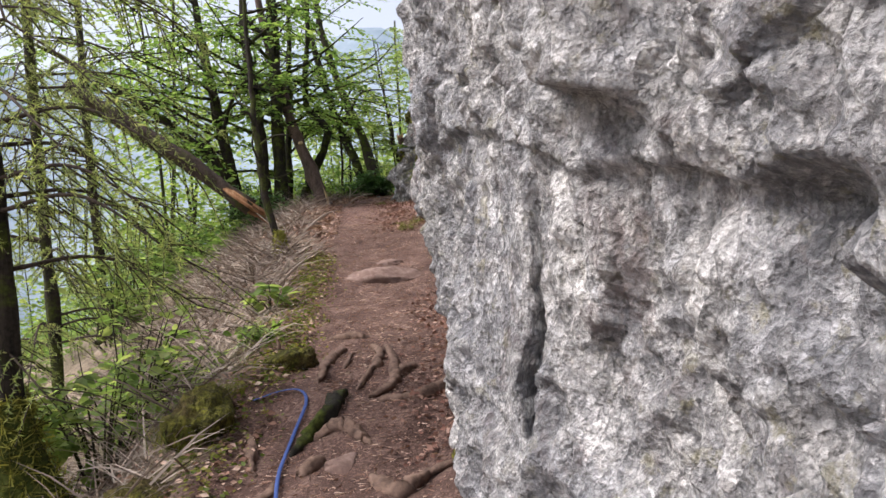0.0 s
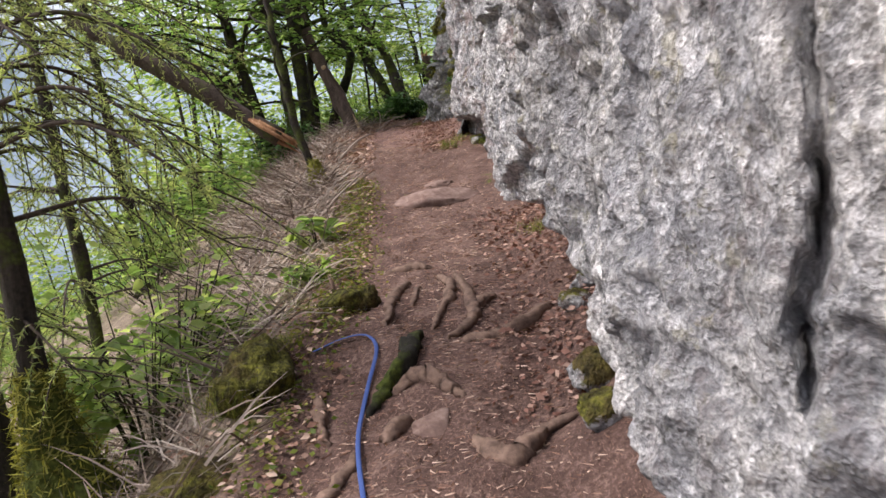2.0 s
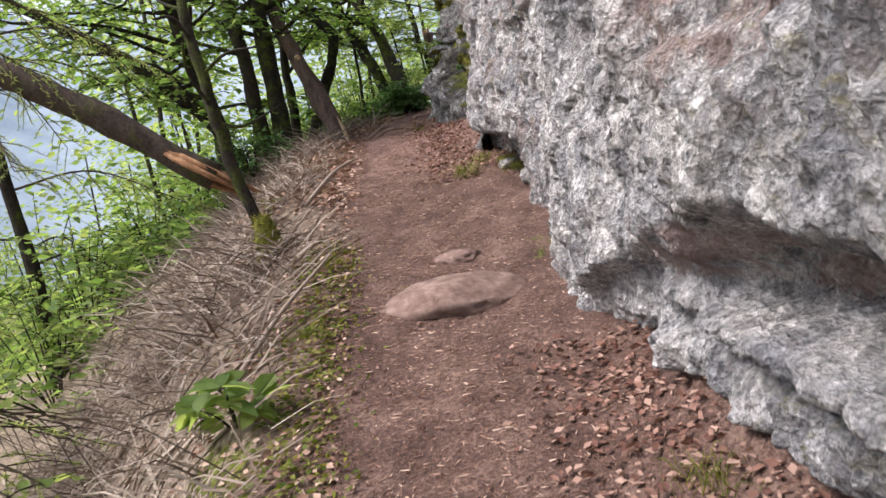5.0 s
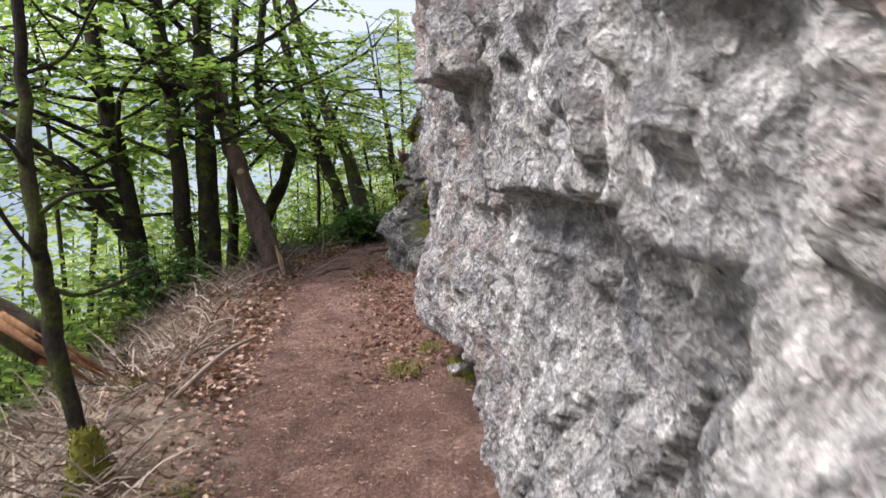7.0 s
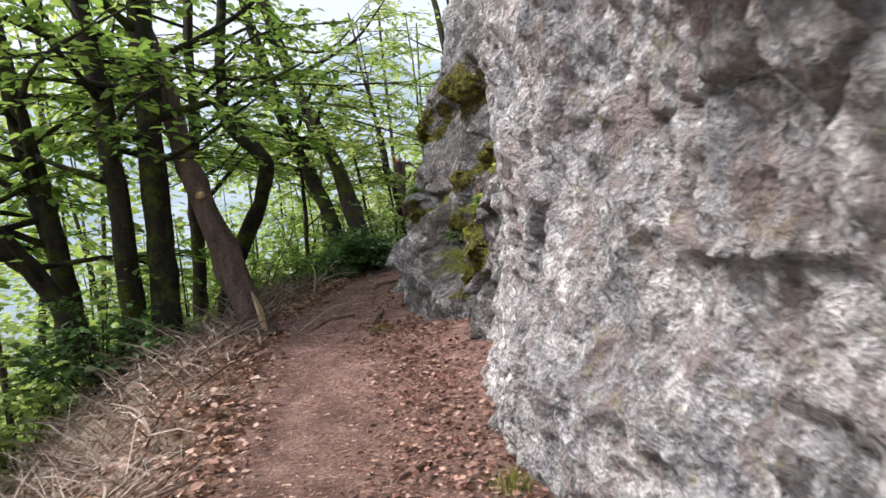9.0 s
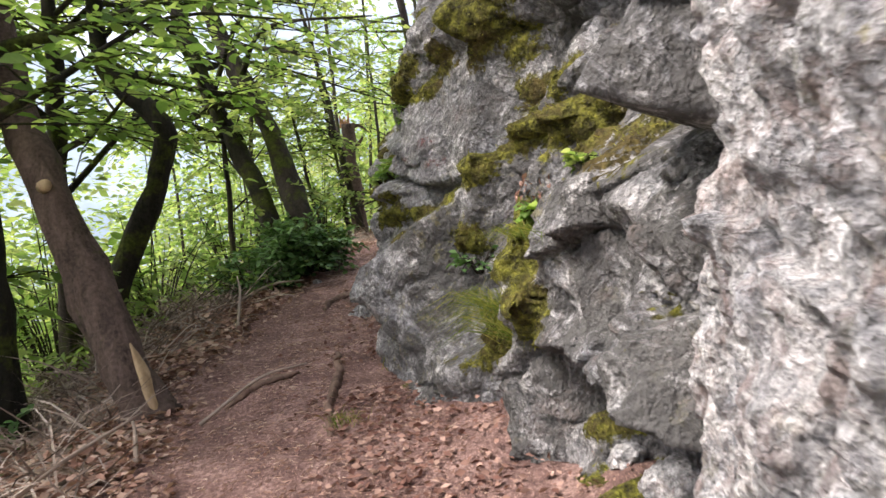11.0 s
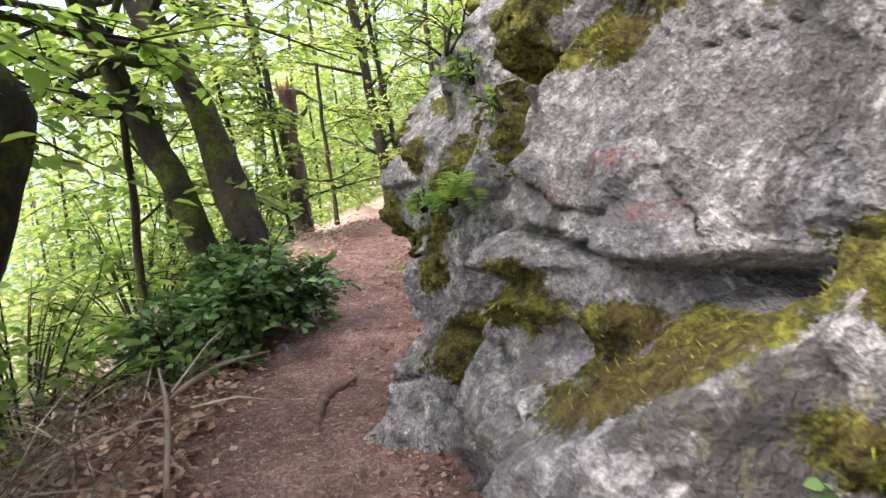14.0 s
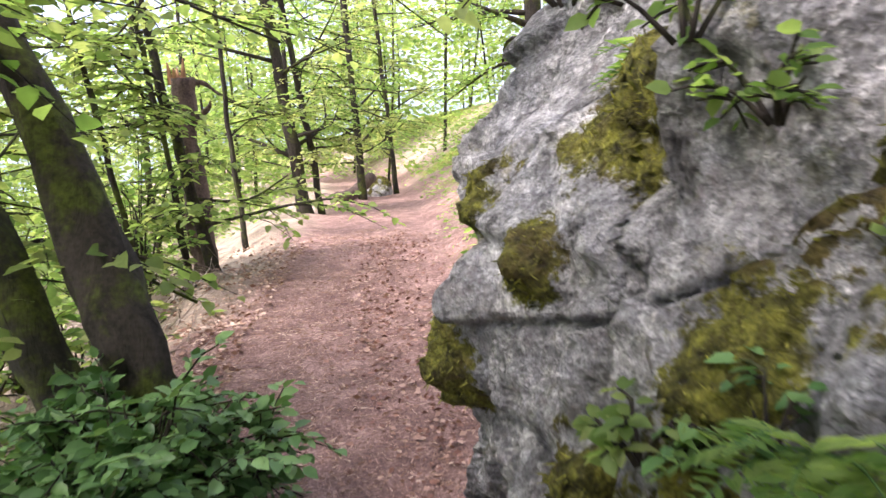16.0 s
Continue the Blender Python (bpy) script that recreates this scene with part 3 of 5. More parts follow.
    pits = smooth(0.5, 0.75, value(y * 9, z * 7, 0 * y, 91)) * smooth(-0.1, 0.4, value(y * 1.3, z * 1.3, 0 * y, 92))
    return bare + calm * (x + 0.035 * pits * part_a - bare)


def wall_grid(ys, step, z_hi, fine_hi, func):
    g = np.interp(ys, *zip(*HEIGHT))
    low = np.arange(-0.3, fine_hi, step)
    high = fine_hi + (z_hi - fine_hi) * np.linspace(0, 1, 50)[1:] ** 1.4
    hs = np.concatenate([low, high])
    Y = np.repeat(ys[:, None], len(hs), 1)
    Z = g[:, None] + hs[None]
    X = func(Y, Z)
    # the rock goes back from its brow and down behind
    for back, drop in ((0.5, -0.15), (1.5, -0.3), (4, -0.5), (9, -0.3), (14, 0.6), (14.5, z_hi + 3)):
        X = np.hstack([X, X[:, len(hs) - 1:len(hs)] + back])
        Y = np.hstack([Y, Y[:, :1]])
        Z = np.hstack([Z, Z[:, len(hs) - 1:len(hs)] - drop])
    return X, Y, Z


def normals_of(X, Y, Z):
    P = np.stack([X, Y, Z], -1)
    n = np.cross(np.gradient(P, axis=0), np.gradient(P, axis=1))
    n = unit(n)
    return n * np.where(n[..., :1] > 0, -1, 1)


X, Y, Z = wall_grid(np.concatenate([np.arange(0.6, 3.7, 0.0085), np.arange(3.7, 11.3, 0.0125)]), 0.0115, 9, 2.45, face_x)
red = np.maximum(smooth(4.95, 5.15, Y) * smooth(5.8, 5.5, Y) * smooth(1.9, 2.1, Z) * 0.9, smooth(7.4, 7.6, Y) * smooth(8.4, 8.2, Y) * smooth(3.0, 3.05, Z))
red = np.maximum(red, box_at(Y, Z, 3.7, 6.0, 1.48, 1.68, 0.04))
warm = np.maximum(0.3 + 0.3 * smooth(6.8, 7.6, Y), np.maximum(red, 0.45 * box_at(Y, Z, 1.5, 2.15, 1.2, 1.6, 0.12)))
top_moss = smooth(8.2, 8.8, Y) * smooth(1.9, 2.4, Z - np.interp(Y, *zip(*HEIGHT))) * (0.4 + 0.6 * value(Y * 3, Z * 3, 0 * Y, 101))
# the crack slants back behind its plate
slit = np.exp(-np.abs((Y - 2.185 - 0.006 * np.sin(Z * 17) + 0.03 * (Z - 1.3)) / 0.0055) ** 4) * smooth(1.0, 1.06, Z) * smooth(1.66, 1.5, Z) * (0.35 + 0.65 * smooth(-0.35, 0.1, value(Z * 7, 0 * Z, 0 * Z, 102)))
X, Y = X + 0.04 * slit, Y + 0.12 * slit
face = mesh_of("rock_face", np.stack([X, Y, Z], -1).reshape(-1, 3), grid_faces(*X.shape), ROCK, attrs={"moss": top_moss, "warm": warm, "patina_shade": 0.22 + 0 * X})
tagged(face, "pale grey weathered limestone cliff with cracks and overhangs", "cliff", kind="structure")
# the cliff goes on behind the viewer and above
X, Y, Z = wall_grid(np.arange(-9, 0.64, 0.06), 0.06, 9, 2.45, face_x)
back = mesh_of("rock_face_rear", np.stack([X, Y, Z], -1).reshape(-1, 3), grid_faces(*X.shape), ROCK, attrs={"moss": 0 * X, "warm": 0 * X + 0.3, "patina_shade": 0.22 + 0 * X})
tagged(back, "grey limestone cliff beside the start of the path", "cliff", kind="structure")


# ---- mossy outcrop ----
def body(y, z, planes):
    """A convex block, as x over y and z: the highest of its planes (x0, dy, dz, y0, z0)."""
    return np.max([x0 + dy * (y - y0) + dz * (z - z0) for x0, dy, dz, y0, z0 in planes], 0)


def outcrop_x(y, z):
    wy = y + 0.025 * fbm(y * 2.1, z * 2.1, 0 * y, 3, 151)
    wz = z + 0.025 * fbm(y * 2.1, z * 2.1, 0 * y + 5, 3, 157)
    back = 0.45 + 0.35 * (z - 3.4)
    # overhanging block above the gap
    horn = body(wy, wz, ((-0.12, 0.25, 0.1, 10.8, 3.3), (-0.1, -2.5, 0, 10.6, 3.3), (-0.1, 1.6, 0.3, 10.95, 3.4), (-0.1, 0.8, -2.6, 10.8, 3.36)))
    # leaning pale wall with a mossy rim
    pale = body(wy, wz, ((-0.14, -0.12, 0.22, 11.45, 3.0), (-0.12, 1.6, 0.9, 11.75, 2.9), (-0.1, -1.2, 0, 10.7, 2.8), (-0.1, 0, -2.2, 11.2, 2.58), (0.0, -0.6, 1.6, 11.3, 3.25)))
    base = body(wy, wz, ((0.02, 0.1, 0.5, 11.4, 2.4), (0.05, 2, 0, 12.1, 2.4)))
    rib = body(wy, wz, ((-0.22, 0.25, 0.15, 11.9, 2.5), (-0.22, -2.6, 0.4, 11.72, 2.6), (-0.2, 2.4, 1.2, 12.05, 2.7)))
    # ridge that climbs away from the path
    ridge = body(wy, wz, ((-0.7, 0.05, 0.1, 12.7, 2.75), (-0.66, -1.15, 0.12, 12.66, 2.95), (-0.64, 0.35, 1.5, 12.66, 2.95), (-0.6, 2.4, 0.5, 12.98, 2.9), (-0.66, 0, -0.7, 12.7, 2.6)))
    ridge2 = body(wy, wz, ((-0.32, -0.4, 0.55, 12.4, 2.85), (-0.2, 1.3, 1.5, 12.6, 3.1), (-0.25, -2.0, 0.4, 12.2, 2.9)))
    nose = body(wy, wz, ((-0.68, 0.3, 0.5, 13.3, 2.85), (-0.7, -1.3, 0.6, 13.1, 2.9), (-0.72, 2.0, 0.8, 13.5, 3.0), (-0.7, 0, -0.6, 13.3, 2.7)))
    # large smooth slab
    slab = body(wy, wz, ((-0.43, -0.54, 0.36, 13.0, 3.45), (-0.56, 2.2, 0.55, 13.3, 3.4), (-0.36, -0.7, -2.6, 12.9, 3.27), (-0.2, -1.7, 0.1, 12.65, 3.5), (-0.3, -0.2, 0.9, 13.0, 4.0)))
    crown = body(wy, wz, ((-0.3, -0.3, 0.5, 13.0, 4.1), (-0.3, 1.4, 0.4, 13.6, 4.1), (-0.25, -0.8, -1.4, 12.9, 3.95)))
    # far blocks
    pillar = body(wy, wz, ((-0.5, -0.5, 0.3, 14.1, 3.6), (-0.5, 2.5, 0.2, 14.3, 3.6), (-0.45, -2.0, 0.1, 13.9, 3.6)))
    far = body(wy, wz, ((-0.57, -0.25, 0.12, 14.55, 3.3), (-0.58, 1.8, 0.3, 15.1, 3.3), (-0.55, -1.8, 0.2, 14.3, 3.3), (-0.55, 0, 0.8, 14.6, 3.6), (-0.6, 0, -0.6, 14.6, 3.05)))
    upper = body(wy, wz, ((-0.46, -0.2, 0.75, 14.5, 3.75), (-0.45, 1.3, 0.5, 15.2, 3.7), (-0.45, -1.6, 0.3, 14.35, 3.8), (-0.45, 0, -0.8, 14.6, 3.55)))
    foot = body(wy, wz, ((-0.4, 0.1, 0.4, 14.0, 2.8), (-0.4, 1.6, 0.9, 15.0, 2.8), (-0.5, -1.0, 0.9, 12.9, 2.7)))
    x = np.min([back, horn, pale, base, rib, ridge, ridge2, nose, slab, crown, pillar, far, upper, foot], 0)
    x = np.where(y > 14.6, np.maximum(x, -0.62 + 0.9 * (wy - 15.0)), x)
    x = x + 0.5 * box_at(wy, wz, 10.75, 11.35, 2.2, 2.52, 0.06)
    seam = wz - (3.225 + 0.31 * (wy - 12.8))
    x = x + 0.16 * np.exp(-(seam / 0.022) ** 2) * smooth(12.55, 12.7, wy) * smooth(13.45, 13.3, wy)
    # gullies between the ridges and beside the slab
    x = x + 0.14 * np.exp(-((wy - 12.43 - 0.15 * (wz - 3)) / 0.05) ** 2) * smooth(2.6, 2.75, wz) * smooth(3.25, 3.1, wz)
    x = x + 0.17 * np.exp(-((wy - 12.02 + 0.1 * (wz - 3.2)) / 0.08) ** 2) * smooth(2.7, 2.85, wz) * smooth(3.6, 3.4, wz)
    x = x + 0.15 * np.exp(-((wy - 12.38 + 0.25 * (wz - 3.6)) / 0.06) ** 2) * smooth(3.38, 3.46, wz) * smooth(4.0, 3.85, wz)
    x = x + 0.1 * np.exp(-((wz - 2.95 - 0.5 * (wy - 13.2)) / 0.03) ** 2) * smooth(12.95, 13.05, wy) * smooth(13.5, 13.35, wy)
    x = x + 0.28 * bump_at(wy, wz, 12.28, 2.62, 0.1, 0.1, 3) + 0.3 * bump_at(wy, wz, 11.3, 2.48, 0.3, 0.1, 4) + 0.12 * bump_at(wy, wz, 13.55, 3.4, 0.05, 0.5, 3)
    # broken planes and joints, smoother on the slab
    flat = 1 - 0.75 * box_at(wy, wz, 12.55, 13.25, 3.32, 3.85, 0.1)
    x = x + flat * (0.09 * crumple(wy * 2.6 + wz, wz * 2.2, 171) + 0.06 * crumple(wy * 6 - wz * 2, wz * 5, 172))
    x = x + (0.4 + 0.6 * flat) * (0.022 * crumple(wy * 14, wz * 12, 173) - 0.012 * scallop(wy * 9, wz * 8, 174) - 0.006 * scallop(y * 24, z * 22, 176))
    lev, joint = cells(wy * 3.3 - wz, wz * 2.6 + 0.8 * wy, 177)
    x = x + flat * 0.045 * lev + 0.08 * smooth(0.05, 0, joint) * smooth(-0.4, 0.0, value(y * 1.7, z * 1.7, 0 * y, 175))
    lev, joint = cells(wy * 8 + wz * 3, wz * 7, 181)
    return x + flat * 0.008 * lev + 0.018 * smooth(0.05, 0, joint) * smooth(0.1, 0.4, value(y * 4, z * 4, 0 * y, 182)) - 0.006 * ridged(y * 12, z * 12, 0 * y, 3, 183) + 0.003 * fbm(y * 55, z * 55, 0 * y, 2, 187)


# cushions: y, z, radius
CUSHIONS = ((13.17, 3.8, 0.12), (12.95, 3.96, 0.16), (12.62, 4.0, 0.24), (12.47, 3.65, 0.12), (12.12, 3.64, 0.13), (12.2, 3.46, 0.14), (12.3, 3.32, 0.09), (12.55, 3.3, 0.1), (12.39, 3.0, 0.1), (13.2, 3.18, 0.11), (11.77, 2.98, 0.17), (11.66, 2.76, 0.14), (12.08, 2.58, 0.16), (11.56, 3.31, 0.1), (11.76, 3.42, 0.15), (13.06, 3.78, 0.13), (13.4, 3.9, 0.2), (12.97, 3.1, 0.1), (14.1, 3.25, 0.15), (14.08, 3.56, 0.14), (13.96, 2.88, 0.16), (14.5, 3.95, 0.2), (14.88, 3.7, 0.16), (14.35, 3.22, 0.12), (14.86, 3.35, 0.13), (14.6, 3.62, 0.09))


def moss_mask(X, Y, Z, N):
    n = fbm(Y * 2.2, Z * 2.2, X * 2.2, 3, 191)
    ragged = fbm(Y * 7, Z * 7, X * 7, 3, 195)
    up, far = N[..., 2], smooth(13.5, 14.0, Y)
    m = -0.3 + 0.95 * up + 0.38 * n + 0.12 * ragged + far * (0.08 + 0.8 * fbm(Y * 4.2 + 0.4 * Z, Z * 1.1, X * 0, 3, 193) - 0.3 * np.maximum(up, 0)) - 0.2 * smooth(11.6, 11.2, Y)
    for y0, z0, r0 in CUSHIONS:
        d = np.hypot(Y - y0, (Z - z0) * 0.85) / (0.66 * r0)
        m = np.maximum(m, 1.0 - 0.45 * d + 0.22 * ragged)
    return np.clip(m - 0.6 * box_at(Y, Z, 12.6, 13.2, 3.42, 3.75, 0.08), 0, 1)


def mossy_rock(name, label, y0, y1):
    X, Y, Z = wall_grid(np.arange(y0, y1, 0.0115), 0.0125, 6.5, 1.95, outcrop_x)
    # moss follows the broad shape, not the grain
    P = [sum(np.roll(np.roll(a, i, 0), j, 1) for i in (-4, 0, 4) for j in (-4, 0, 4)) / 9 for a in (X, Y, Z)]
    N = normals_of(*P)
    M = moss_mask(X, Y, Z, N)
    thick = smooth(0.5, 0.75, M)
    lump = 0.03 + 0.028 * smooth(0.75, 1.0, M) - 0.022 * scallop(Y * 13, Z * 13, 196) + 0.014 * fbm(Y * 20, Z * 20, X * 20, 3, 197)
    V = np.stack([X, Y, Z], -1) + N * (thick * lump)[..., None]
    # outcrop tone holds weathering plus painted tree shade, weaker on slab and pillar
    ob = mesh_of(name, V.reshape(-1, 3), grid_faces(*X.shape), ROCK, attrs={"moss": M, "warm": 0 * X + 0.25, "patina_shade": 0.95 - 0.25 * smooth(12.5, 12.9, Y) - 0.2 * smooth(13.7, 14.0, Y)})
    tagged(ob, label, "rock")
    # fur of the moss cushions
    pick = np.flatnonzero((M > 0.58).ravel() & (np.arange(M.size) % 2 == 0) & (Z - np.interp(Y, *zip(*HEIGHT)) < 2.3).ravel())
    pick = rng.choice(pick, min(len(pick), 70000), replace=False)
    at, nn = V.reshape(-1, 3)[pick], N.reshape(-1, 3)[pick]
    to = unit(nn + rng.normal(size=nn.shape) * 0.55 + [[0, 0, -0.25]])
    v, f = strips(at - nn * 0.004, at + to * rng.uniform(0.008, 0.028, (len(at), 1)), rng.uniform(0.0012, 0.003, len(at)))
    part = mesh_of("moss", v, f, MOSS, ob)
    tagged(part, "yellow-green cushion moss", kind="stuff")
    return ob, V, N, M


mossy_rock("mossy_outcrop", "grey limestone outcrop with mossy ledges and ridges", 10.15, 13.85)
mossy_rock("mossy_rock_pillar", "upright grey rock hung with moss beside the path", 13.8, 15.9)


# ---- trees ----
def on_ground(x, y, lift=0.0):
    return np.array([x, y, float(ground_z(np.array([x]), np.array([y]))[0]) + lift])


def sprays(starts, dirs, lengths, per, size, r, flat=0.35, droop=0.25):
    """Leafy twigs: thin stems with leaves along both sides, lying nearly level."""
    stems, at, ahead, sizes, ups = [], [], [], [], []
    for s, d, L in zip(starts, dirs, lengths):
        d = unit(np.asarray(d, float))
        side = unit(np.cross(d, [0, 0, 1.0]))
        u = (np.arange(per) + r.uniform(0, 1, per)) / per
        p = s + d * (u * L)[:, None] + side * (r.normal(size=per) * 0.06 * L)[:, None]
        p[:, 2] -= droop * L * u**2 + r.uniform(-0.03, 0.03, per) * L
        sg = np.where(np.arange(per) % 2, 1, -1)[:, None]
        at.append(p)
        ahead.append(d * 0.6 + side * sg * r.uniform(0.4, 1.2, (per, 1)) + r.normal(size=(per, 3)) * [0.25, 0.25, 0.2] - [0, 0, 0.15])
        sizes.append(size * r.uniform(0.6, 1.25, per))
        ups.append(np.array([[0, 0, 1.0]]) + r.normal(size=(per, 3)) * flat)
        end = s + d * L - [0, 0, droop * L]
        mid = s + d * L * 0.55 - [0, 0, droop * L * 0.25]
        stems.append(tube(np.array([s, mid, end]), (0.004 + 0.004 * L, 0.002), 3))
    v, f = leaves(np.vstack(at), np.vstack(ahead), np.concatenate(sizes), 0.66, np.vstack(ups), r=r)
    return (v, f), join(stems)


def tree(name, label, pts, radii, bark, limbs=8, leaf=None, twigs=40, per=16, size=0.075, low=1.5, reach=1.6, seed=1, toward=None, group="", flare=True):
    """A tapering trunk through pts with limbs and, where leaf is given, a crown of leafy twigs."""
    r = np.random.default_rng(seed)
    root = empty(name, tuple(float(q) for q in pts[0]))
    tagged(root, label, "tree", group)
    line = curve_points(pts, 34)
    line[1:] += (r.normal(size=(33, 3)) * [1, 1, 0]).cumsum(0) * 0.008
    rad = list(radii)
    if flare:
        rad = [radii[0] * 1.35, radii[0] * 1.05] + list(np.interp(np.linspace(0.08, 1, 12), np.linspace(0, 1, len(radii)), radii))
    tv, tf = tube(line, rad, 12, 0.22, seed)
    mesh_of("trunk", local(tv, root), tf, bark, root)
    starts, dirs, lens = [], [], []
    zs = line[:, 2] - line[0, 2]
    ok = np.flatnonzero((zs > low) & (zs < 5.2))
    for k in range(limbs):
        q = ok[int((k + r.uniform(0, 1)) / limbs * (len(ok) - 1))]
        a = r.uniform(0, 2 * np.pi)
        d = np.array([math.cos(a), math.sin(a), r.uniform(0.0, 0.6)])
        if toward is not None:
            d = unit(d) + np.array(toward) * r.uniform(0.2, 1.0)
        d = unit(d)
        L = reach * r.uniform(0.5, 1.15)
        p = [line[q], line[q] + d * L * 0.5 + r.normal(size=3) * 0.1 * L, line[q] + d * L + r.normal(size=3) * 0.15 * L]
        c = curve_points(p, 9)
        lv, lf = tube(c, (np.interp(q, range(34), np.interp(np.linspace(0, 1, 34), np.linspace(0, 1, len(radii)), radii)) * 0.4, 0.006), 6, 0.15, seed + k)
        mesh_of("limb", local(lv, root), lf, bark, root)
        for _ in range(max(1, twigs // limbs)):
            w = r.uniform(0.25, 1.0)
            starts.append(c[int(w * 8)])
            a2 = r.uniform(-1.3, 1.3)
            dd = np.array([d[0] * math.cos(a2) - d[1] * math.sin(a2), d[0] * math.sin(a2) + d[1] * math.cos(a2), r.uniform(-0.25, 0.3)])
            dirs.append(dd)
            lens.append(reach * r.uniform(0.25, 0.6))
    if leaf:
        (lv, lf), stem = sprays(starts, dirs, lens, per, size, r)
        tagged(mesh_of("branchwork", local(stem[0], root), stem[1], bark, root), kind="stuff")
        mesh_of("crown", local(lv, root), lf, leaf, root)
    return root


tree("tree", "tall straight trunk with green moss and fresh leaves", [(-2.75, 13.0, 2.2), (-2.77, 13.0, 4.0), (-2.78, 13.0, 5.6), (-2.9, 13.1, 9.5)], (0.115, 0.105, 0.09, 0.05), BARK_GREEN, 16, LEAF_MID, 140, 16, 0.09, 1.6, 1.8, 21, (-0.1, -0.2, 0))
tree("tree", "dark reddish trunk with moss on the bark", [(-3.05, 12.95, 2.1), (-3.0, 12.95, 3.2), (-3.2, 13.0, 5.2), (-3.4, 13.2, 9)], (0.1, 0.09, 0.075, 0.04), BARK, 16, LEAF_MID, 140, 16, 0.09, 1.5, 1.8, 22)
tree("tree", "grey-green forked trunk leaning over the slope", [(-3.5, 13.0, 2.3), (-3.6, 13.0, 3.2), (-3.82, 13.0, 4.4), (-4.0, 13.0, 5.6), (-4.4, 13.2, 8.5)], (0.1, 0.085, 0.07, 0.035), BARK, 22, LEAF_MID, 180, 16, 0.09, 0.7, 2.2, 23, (-0.5, -0.4, 0))
tree("tree", "low mossy trunk leaning far out over the slope", [(-3.3, 12.7, 2.3), (-3.6, 12.7, 2.95), (-4.3, 12.6, 3.7), (-5.4, 12.3, 4.6), (-6.4, 12.0, 5.2)], (0.08, 0.075, 0.06, 0.02), BARK, 16, LEAF_MID, 140, 14, 0.1, 0.5, 1.7, 24)
tree("tree", "bent mossy trunk with a sharp elbow", [(-2.6, 14.1, 2.3), (-2.48, 14.1, 2.9), (-2.16, 14.12, 3.55), (-2.1, 14.15, 3.95), (-2.47, 14.25, 4.33), (-2.46, 14.25, 4.9), (-2.4, 14.3, 6.2), (-2.3, 14.4, 8.5)], (0.08, 0.076, 0.072, 0.06, 0.045, 0.03), BARK_GREEN, 9, LEAF_MID, 60, 16, 0.085, 1.9, 1.5, 25, (0.0, -0.2, -0.1))
tree("tree", "slim dark upright trunk behind the bent tree", [(-2.9, 14.3, 2.2), (-2.86, 14.3, 3.6), (-2.8, 14.3, 4.9), (-2.75, 14.5, 8.0)], (0.07, 0.06, 0.05, 0.03), BARK, 10, LEAF_MID, 70, 16, 0.085, 1.2, 1.6, 26)
tree("tree", "dark leaning twin trunk with moss on one side", [(-1.58, 15.95, 2.7), (-1.7, 16.1, 3.3), (-2.02, 16.4, 4.1), (-2.36, 16.5, 4.95), (-2.8, 16.7, 6.9), (-3.1, 16.9, 9)], (0.1, 0.085, 0.07, 0.04), BARK_GREEN, 12, LEAF_LIGHT, 90, 16, 0.09, 1.3, 1.9, 27, (-0.2, -0.3, -0.1), "twin trunks")
tree("tree", "brown leaning twin trunk behind the bush", [(-1.22, 15.9, 2.7), (-1.4, 15.95, 3.2), (-1.64, 16.3, 4.1), (-1.98, 16.5, 4.96), (-2.45, 16.7, 6.5), (-2.8, 16.8, 9)], (0.115, 0.1, 0.08, 0.045), BARK, 12, LEAF_LIGHT, 90, 16, 0.09, 1.5, 1.9, 28, (-0.1, -0.3, -0.1), "twin trunks")
for q, (x, y, top, lean, rr) in enumerate(((-0.93, 19.65, 7, -0.16, 0.045), (-1.12, 19.9, 7, -0.09, 0.03), (-1.45, 19.2, 5.5, -0.14, 0.025), (-2.3, 18.6, 5.0, 0.05, 0.03), (-2.2, 16.4, 3.8, 0.05, 0.03), (-0.5, 21.5, 7.5, -0.03, 0.03))):
    b = on_ground(x, y, -0.05)
    tree("sapling", "thin young beech with light green leaves", [b, b + [lean * 2, 0.02, 2], b + [lean * (top - 2.6), 0.1, top - 2.6]], (rr, rr * 0.8, rr * 0.3), BARK, 12, LEAF_LIGHT, 100, 14, 0.08, 0.4, 1.1, 40 + q, group="thin saplings")
for q, (x, y, lx, rr) in enumerate(((0.72, 24.4, -0.11, 0.1), (1.0, 24.6, -0.1, 0.05), (2.3, 27, -0.02, 0.07), (3.3, 28, -0.06, 0.05), (1.7, 31, 0.0, 0.06), (-1.5, 29, 0.0, 0.07), (3.4, 21.5, -0.12, 0.12))):
    b = on_ground(x, y, -0.1)
    tree("conifer", "tall bare-stemmed conifer with thin side branches", [b, b + [lx * 3, 0, 3], b + [lx * 9, 0, 9]], (rr, rr * 0.85, rr * 0.5), BARK, 18, NEEDLES if q % 2 else LEAF_MID, 160, 26, 0.07, 0.8, 1.5, 60 + q, group="far conifers")

# dead leaning trunk with a torn foot
dead = tree("leaning_dead_tree", "leaning dead brown trunk with torn pale wood at the foot", [(-1.92, 12.78, 2.25), (-2.03, 12.82, 2.6), (-2.39, 13.02, 3.5), (-2.66, 13.3, 4.35), (-2.95, 13.5, 5.4), (-3.2, 13.7, 6.6)], (0.12, 0.1, 0.085, 0.05), BARK_DEAD, 3, None, 0, seed=29, low=1.6, reach=0.5)
